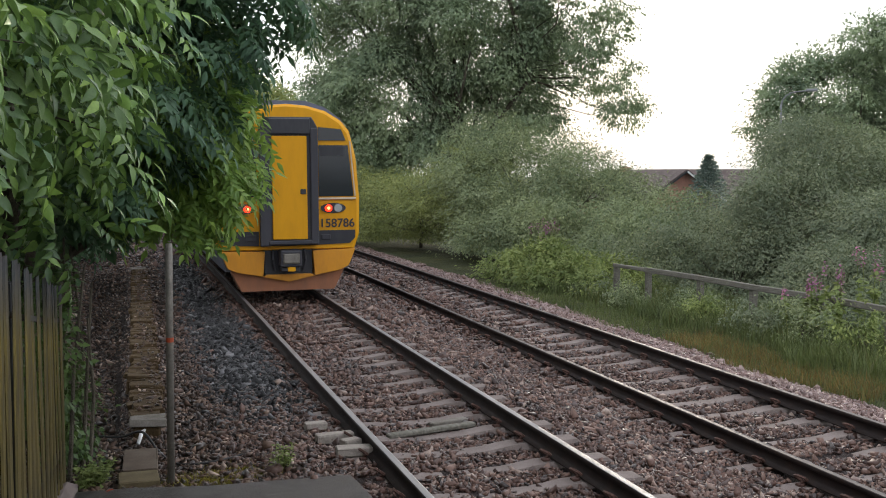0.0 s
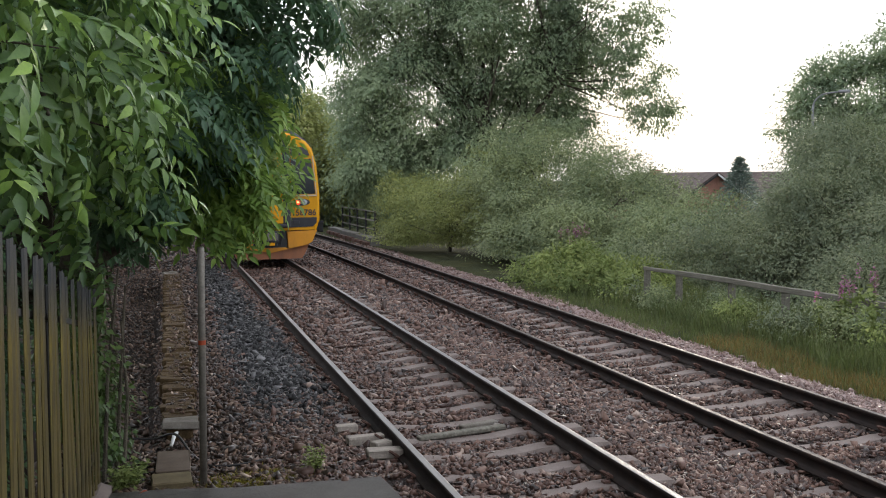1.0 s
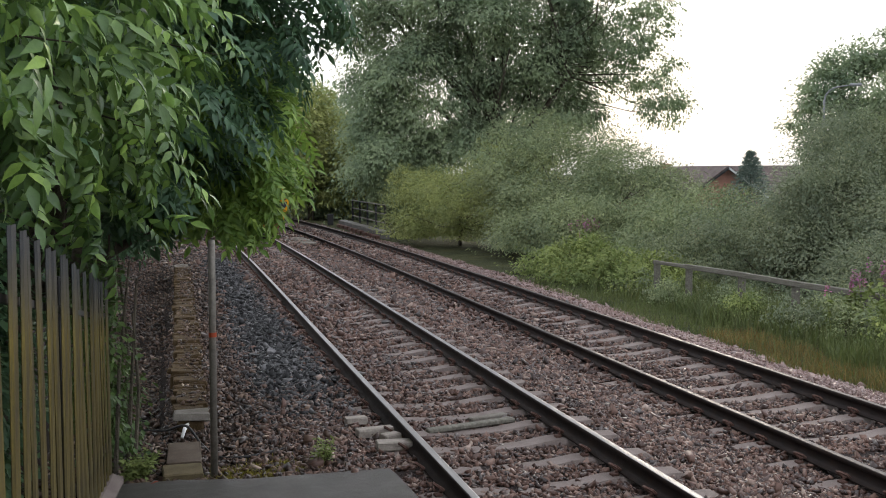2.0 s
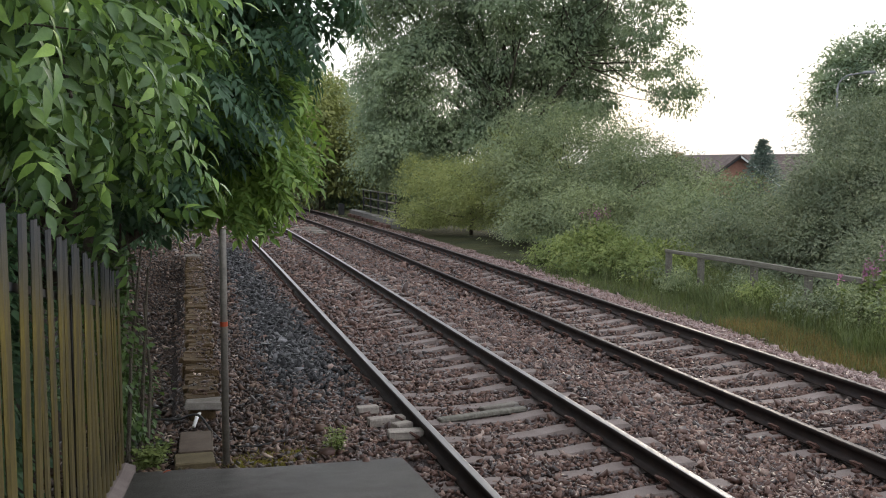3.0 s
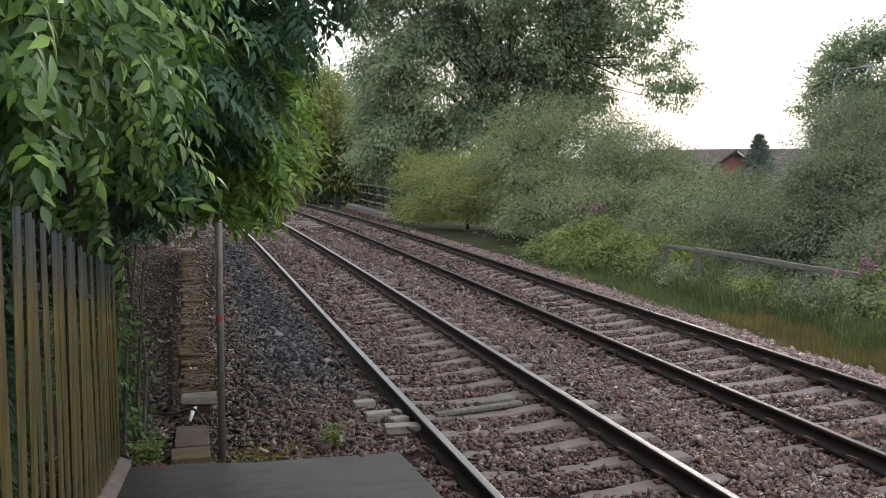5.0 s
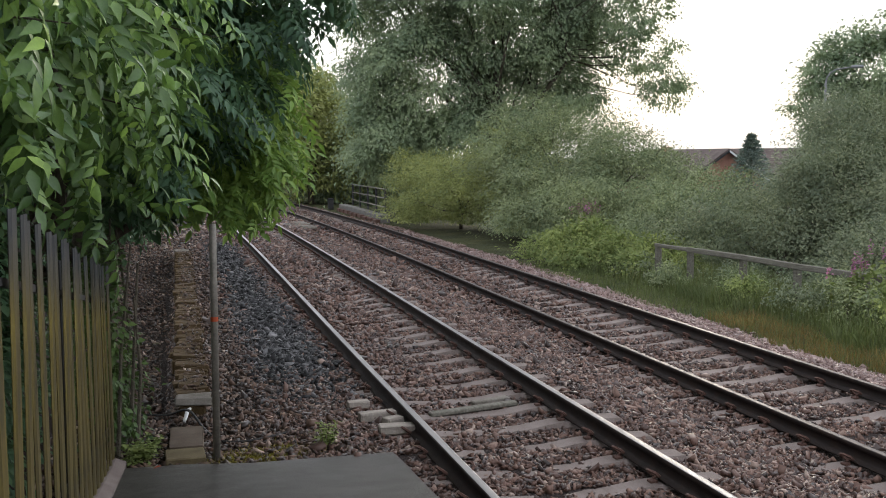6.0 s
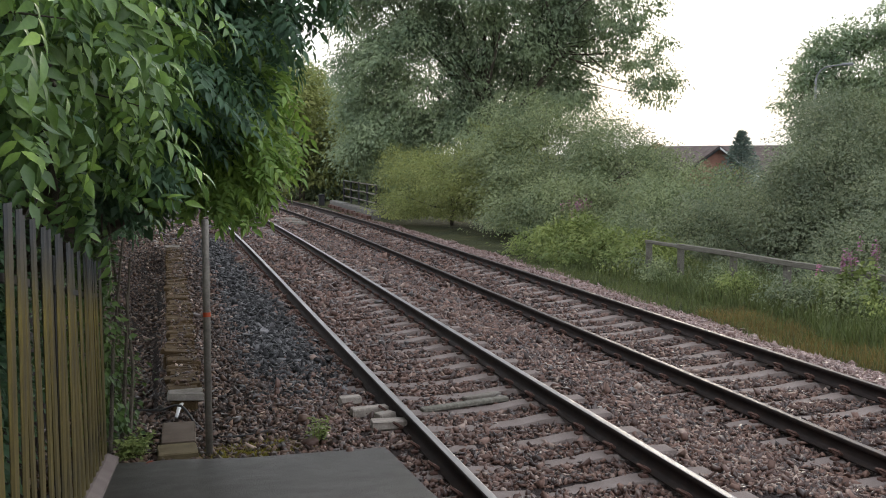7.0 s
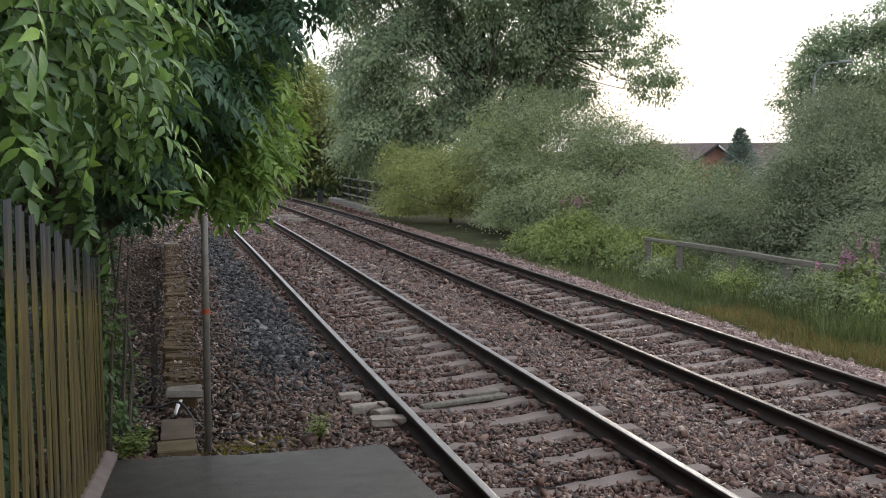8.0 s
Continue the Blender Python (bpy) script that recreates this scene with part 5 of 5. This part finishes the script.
# half outline of the body's cross-section (across, up)
HALF = [(1.2, 0.50), (1.30, 0.88), (1.40, 1.20), (1.42, 1.9), (1.36, 2.7), (1.24, 3.22), (1.08, 3.44), (0.76, 3.66), (0.38, 3.78)]


def ring(scale=1.0, lift=0.0):
    half = [(x * scale, z) for x, z in HALF]
    return [(x, z + lift) for x, z in half] + [(-x, z + lift) for x, z in half[::-1]]


def loft(sections, name, mats, parent, index=None, label="", cap=True):
    """Skin through outlines of one length at y."""
    verts, faces, idx = [], [], []
    n = len(sections[0][1])
    for y, o in sections:
        verts += [(u, y, v) for u, v in o]
    for i in range(len(sections) - 1):
        for j in range(n):
            k2 = (j + 1) % n
            faces.append((i * n + j, i * n + k2, (i + 1) * n + k2, (i + 1) * n + j))
            idx.append(index(i, j) if index else 0)
    me = bpy.data.meshes.new(name)
    caps = [tuple(range(n))[::-1], tuple(range((len(sections) - 1) * n, len(sections) * n))] if cap else []
    me.from_pydata(verts, [], faces + caps)
    for m in mats:
        me.materials.append(m)
    for p, k2 in zip(me.polygons, idx + [0] * len(caps)):
        p.material_index = k2
    bm = bmesh.new()
    bm.from_mesh(me)
    bmesh.ops.recalc_face_normals(bm, faces=bm.faces)
    bm.to_mesh(me)
    bm.free()
    ob = new(name, me)
    ob.parent = parent
    return tagged(ob, label) if label else ob


def wheel_mesh():
    bm = bmesh.new()
    prof = [(-0.07, 0.44), (-0.04, 0.44), (-0.035, 0.42), (0.065, 0.415), (0.065, 0.36), (0.03, 0.33), (0.03, 0.1), (-0.06, 0.1), (-0.06, 0.36)]
    rings = [[bm.verts.new((w, r * math.cos(a), r * math.sin(a))) for w, r in prof] for a in (2 * math.pi * i / 24 for i in range(24))]
    for r, s in zip(rings, rings[1:] + rings[:1]):
        for j in range(len(prof)):
            bm.faces.new((r[j], s[j], s[(j + 1) % len(prof)], r[(j + 1) % len(prof)]))
    bmesh.ops.recalc_face_normals(bm, faces=bm.faces)
    me = bpy.data.meshes.new("wheel")
    bm.to_mesh(me)
    bm.free()
    me.materials.append(MAT["rust"])
    return me


WHEEL = wheel_mesh()


def car_body(top, length):
    """Shell, roof, side windows, doors and running gear of a car that starts at y = 0."""
    body = loft([(0.0, ring(0.985)), (0.12, ring()), (length - 0.1, ring()), (length, ring(0.985))], "body", [MAT["train_side"], MAT["train_roof"]], top, lambda i, j: 1 if 4 < j < 12 else 0)
    for s in (-1, 1):
        for i in range(9):
            y = 3.2 + i * 2.0
            if i in (0, 8):
                w = part("door", block(s * 1.39, s * 1.43, y - 0.45, y + 0.45, 0.95, 2.95, 0.02), MAT["train_side"], body)
            else:
                w = part("side_window", block(s * 1.38, s * 1.415, y - 0.75, y + 0.75, 1.75, 2.55, 0.015), MAT["cab_glass"], body)
    part("underframe", block(-1.05, 1.05, 5.5, length - 5.5, 0.35, 0.95, 0.05), MAT["train_black"], top)
    for y in (3.0, length - 4.0):
        bogie = part("bogie", block(-1.0, 1.0, y - 1.6, y + 1.6, 0.42, 0.72, 0.05), MAT["train_black"], top)
        for dy in (-1.3, 1.3):
            for s in (-1, 1):
                shared("wheel", WHEEL, pose(s * 0.7525, y + dy, 0.415, 0, 0, 0 if s > 0 else 180), bogie)
    return body


def build_train_end():
    """The rear car with its flat gangway end, seen from behind; its end face is at y = 0."""
    top = thing("train", None, "yellow-ended diesel train running away, red tail lamps lit", "train")
    car_body(top, 22.4)
    front = [(1.30, 0.90), (1.40, 1.20), (1.41, 1.9), (1.345, 2.7), (1.22, 3.20), (1.05, 3.40), (0.75, 3.58), (0.38, 3.68), (0, 3.71)]
    front = front + [(-a, b) for a, b in front[-2::-1]]
    back = [(a * 1.008, b + (0.08 if b > 3 else 0.0)) for a, b in front]
    end = loft([(-0.13, [(a * 0.955, b - 0.05 if b > 3 else b + 0.02) for a, b in front]), (-0.08, front), (0.55, back), (0.6, [(a * 0.99, b) for a, b in back])], "cab_end", [MAT["yellow"], MAT["train_roof"]], top, lambda i, j: 1 if i >= 1 and 4 < j < 11 else 0, label="bright yellow cab end")
    # gangway: dark surround, yellow door
    gang = part("gangway", prism([(-0.55, 1.0), (0.55, 1.0), (0.55, 3.26), (0.44, 3.45), (-0.44, 3.45), (-0.55, 3.26)], -0.36, -0.05, "Y", bevel=0.02), MAT["train_black"], end, "black gangway surround")
    for s in (-1, 1):
        part("bellows", block(s * 0.40, s * 0.545, -0.43, -0.36, 1.02, 3.24, 0.02, seg=2), MAT["rubber"], gang)
    part("header", block(-0.40, 0.40, -0.42, -0.36, 3.12, 3.42, 0.02, seg=2), MAT["train_black"], gang)
    part("gangway_door", block(-0.335, 0.335, -0.395, -0.34, 1.12, 3.09, 0.012), MAT["yellow"], gang, "dull yellow gangway door")
    part("door_handle", block(0.20, 0.31, -0.415, -0.39, 1.98, 2.08, 0.01), MAT["train_black"], gang)
    part("sill", block(-0.42, 0.42, -0.45, -0.34, 1.03, 1.10, 0.01), MAT["rubber"], gang)
    for s in (-1, 1):
        part("windscreen", prism([(s * 0.60, 1.93), (s * 1.285, 1.93), (s * 1.18, 2.92), (s * 0.60, 2.92)], -0.150, -0.12, "Y"), MAT["cab_glass"], end, "dark cab windscreen")
        part("destination_panel", prism([(s * 0.60, 3.01), (s * 1.14, 3.01), (s * 1.05, 3.23), (s * 0.60, 3.27)], -0.150, -0.12, "Y"), MAT["cab_glass"], end)
        part("blind", prism([(s * 0.62, 2.72), (s * 1.1, 2.72), (s * 1.1, 2.90), (s * 0.62, 2.90)], -0.154, -0.150, "Y"), MAT["train_black"], end)
        part("ledge", block(s * 0.57, s * 1.33, -0.17, -0.12, 1.865, 1.905, 0.008), MAT["cab_trim"], end, "pale ledge below the windscreen")
        part("corner_pillar", prism([(s * 1.305, 1.93), (s * 1.33, 1.93), (s * 1.235, 3.0), (s * 1.21, 3.0)], -0.150, -0.11, "Y"), MAT["cab_trim"], end)
        lamps = part("lamp_cluster", prism([(s * (0.88 + a), 1.70 + b) for a, b in [(0.25 * math.cos(q) * (1 if abs(math.cos(q)) < 0.9 else 1.0), 0.10 * math.sin(q)) for q in (math.pi * i / 8 for i in range(16))]], -0.150, -0.12, "Y"), MAT["train_black"], end)
        part("tail_lamp", tube([(s * 0.785, -0.178, 1.70), (s * 0.785, -0.12, 1.70)], 0.068, 16), MAT["red_lamp"], lamps, "lit red tail lamp")
        part("tail_lamp_core", tube([(s * 0.785, -0.186, 1.70), (s * 0.785, -0.178, 1.70)], 0.03, 12), MAT["lamp_core"], lamps)
        part("headlamp", tube([(s * 0.97, -0.178, 1.70), (s * 0.97, -0.12, 1.70)], [0.078, 0.085], 16), MAT["lamp_glass"], lamps, "unlit clear headlamp")
        part("jumper_panel", prism([(s * 0.57, 0.99), (s * 1.2, 1.01), (s * 1.31, 1.12), (s * 1.31, 1.27), (s * 0.57, 1.27)], -0.150, -0.12, "Y"), MAT["train_black"], end)
        part("socket", block(s * 0.64, s * 0.82, -0.175, -0.148, 1.09, 1.19, 0.01), MAT["rubber"], end)
        part("skirt", prism([(s * 0.50, 0.40), (s * 1.0, 0.49), (s * 1.17, 0.57), (s * 1.31, 0.90), (s * 0.46, 0.88)], -0.16, 0.5, "Y", bevel=0.01), MAT["yellow_low"], end, "yellow lower skirt")
    part("valance", prism([(-0.90, 0.11), (0.90, 0.11), (1.12, 0.55), (0.50, 0.41), (0.0, 0.33), (-0.50, 0.41), (-1.12, 0.55)], -0.05, 0.5, "Y"), MAT["skirt_dirty"], end, "grimy orange-brown lower valance")
    part("lip", prism([(-0.50, 0.395), (0.0, 0.29), (0.50, 0.395), (0.42, 0.435), (-0.42, 0.435)], -0.14, -0.06, "Y"), MAT["yellow_low"], end)
    part("coupler_pocket", block(-0.46, 0.46, -0.07, 0.3, 0.42, 1.0), MAT["train_black"], end)
    coup = part("coupler", block(-0.20, 0.20, -0.46, 0.0, 0.60, 0.92, 0.03, seg=2), MAT["rubber"], end, "black coupler block")
    part("coupler_face", block(-0.16, 0.16, -0.49, -0.46, 0.66, 0.86, 0.02), MAT["galv"], coup)
    part("coupler_box", block(-0.19, 0.17, -0.42, -0.08, 0.50, 0.59, 0.02), MAT["train_black"], coup)
    part("coupler_tag", block(-0.07, 0.08, -0.44, -0.42, 0.51, 0.60, 0.008), MAT["yellow"], coup)
    for x in (-0.3, 0.3):
        part("hose", tube([(x, -0.08, 0.95), (x * 1.05, -0.2, 0.72), (x * 0.9, -0.12, 0.5)], 0.022, 6), MAT["rubber"], end)
    words("158786", 0.235, end, pose(0.95, -0.152, 1.40, 90, 0, 0), MAT["train_black"], "lettering")
    for y in (4.0, 11.0, 18.0):
        part("roof_vent", block(-0.5, 0.5, y - 0.6, y + 0.6, 3.74, 3.86, 0.04), MAT["train_roof"], top)
    return top


def build_train_front():
    top = thing("train_carriage", None, "leading grey-blue carriage of the same train", "train")
    car_body(top, 22.4)
    part("gangway", block(-0.5, 0.5, -0.45, 0.05, 1.0, 3.3, 0.03), MAT["rubber"], top)
    return top


train, carriage = build_train_end(), build_train_front()

# pieces of broken concrete by the near rail
for i, (x, y, sx, sy, rz) in enumerate([(2.06, 9.88, 0.36, 0.13, 6), (2.14, 9.32, 0.36, 0.15, -4), (2.16, 9.62, 0.18, 0.12, 20), (1.97, 10.38, 0.22, 0.12, 3)]):
    loose_block("concrete_fragment", x, y, gz(x, y) + 0.012, sx, sy, 0.08, rz, MAT["fresh_stone"], "broken pale concrete piece lying by the near rail", "concrete piece")


for x, y, z, ln, rz, mat in ((3.3, 10.16, -0.19, 0.42, 12, "pale_stone"), (3.05, 9.92, -0.2, 0.95, 8, "wood_grey")):
    ob = tagged(part("plank", block(-ln / 2, ln / 2, -0.05, 0.05, 0, 0.045, 0.01), MAT[mat]), "old grey plank lying on the ballast between the rails", "plank", "planks between the rails")
    ob.matrix_basis = pose(x, y, z + 0.03, 0, -1.5, rz)


def fallen_leaf(x, y, rz, mat):
    """A curled dead leaf on the asphalt."""
    base, faces = leaf_shape("broad")
    ob = raw("fallen_leaf", base * 0.075 * np.array([1, 1.5, 1.2]) + np.array([0, 0, 0.014]), faces, mat)
    ob.matrix_basis = pose(x, y, ramp_z(y) + 0.006, 4, 3, rz)
    return tagged(ob, "small dead leaf lying on the asphalt ramp", "leaf", "fallen leaves")


for x, y, rz in ((-0.1, 8.82, 20), (0.03, 8.78, 190), (0.1, 8.86, 80)):
    fallen_leaf(x, y, rz, MAT["orange_tape"] if x == 0.03 else MAT["buff_slab"])


def car_pose(s):
    """A car's rear face at s along the line, set along the chord between its bogies."""
    a, _ = on_line(s + 3.0)
    b, _ = on_line(s + 18.4)
    d = (b - a).normalized()
    p = a - d * 3.0
    return Matrix.Translation(p) @ pose(0, 0, 0, math.degrees(math.asin(d.z)), 0, math.degrees(math.atan2(-d.x, d.y))) @ pose(0.09, 0, 0, 0, -0.4, 0)


def motions():
    rows = []
    for i in range(17):
        t = i * 0.5
        rows.append((t, 20.45 + 9.25 * t + 0.11 * t * t))
    walk(train, [(t, car_pose(s)) for t, s in rows])
    walk(carriage, [(t, car_pose(s + 22.9)) for t, s in rows])


motions()
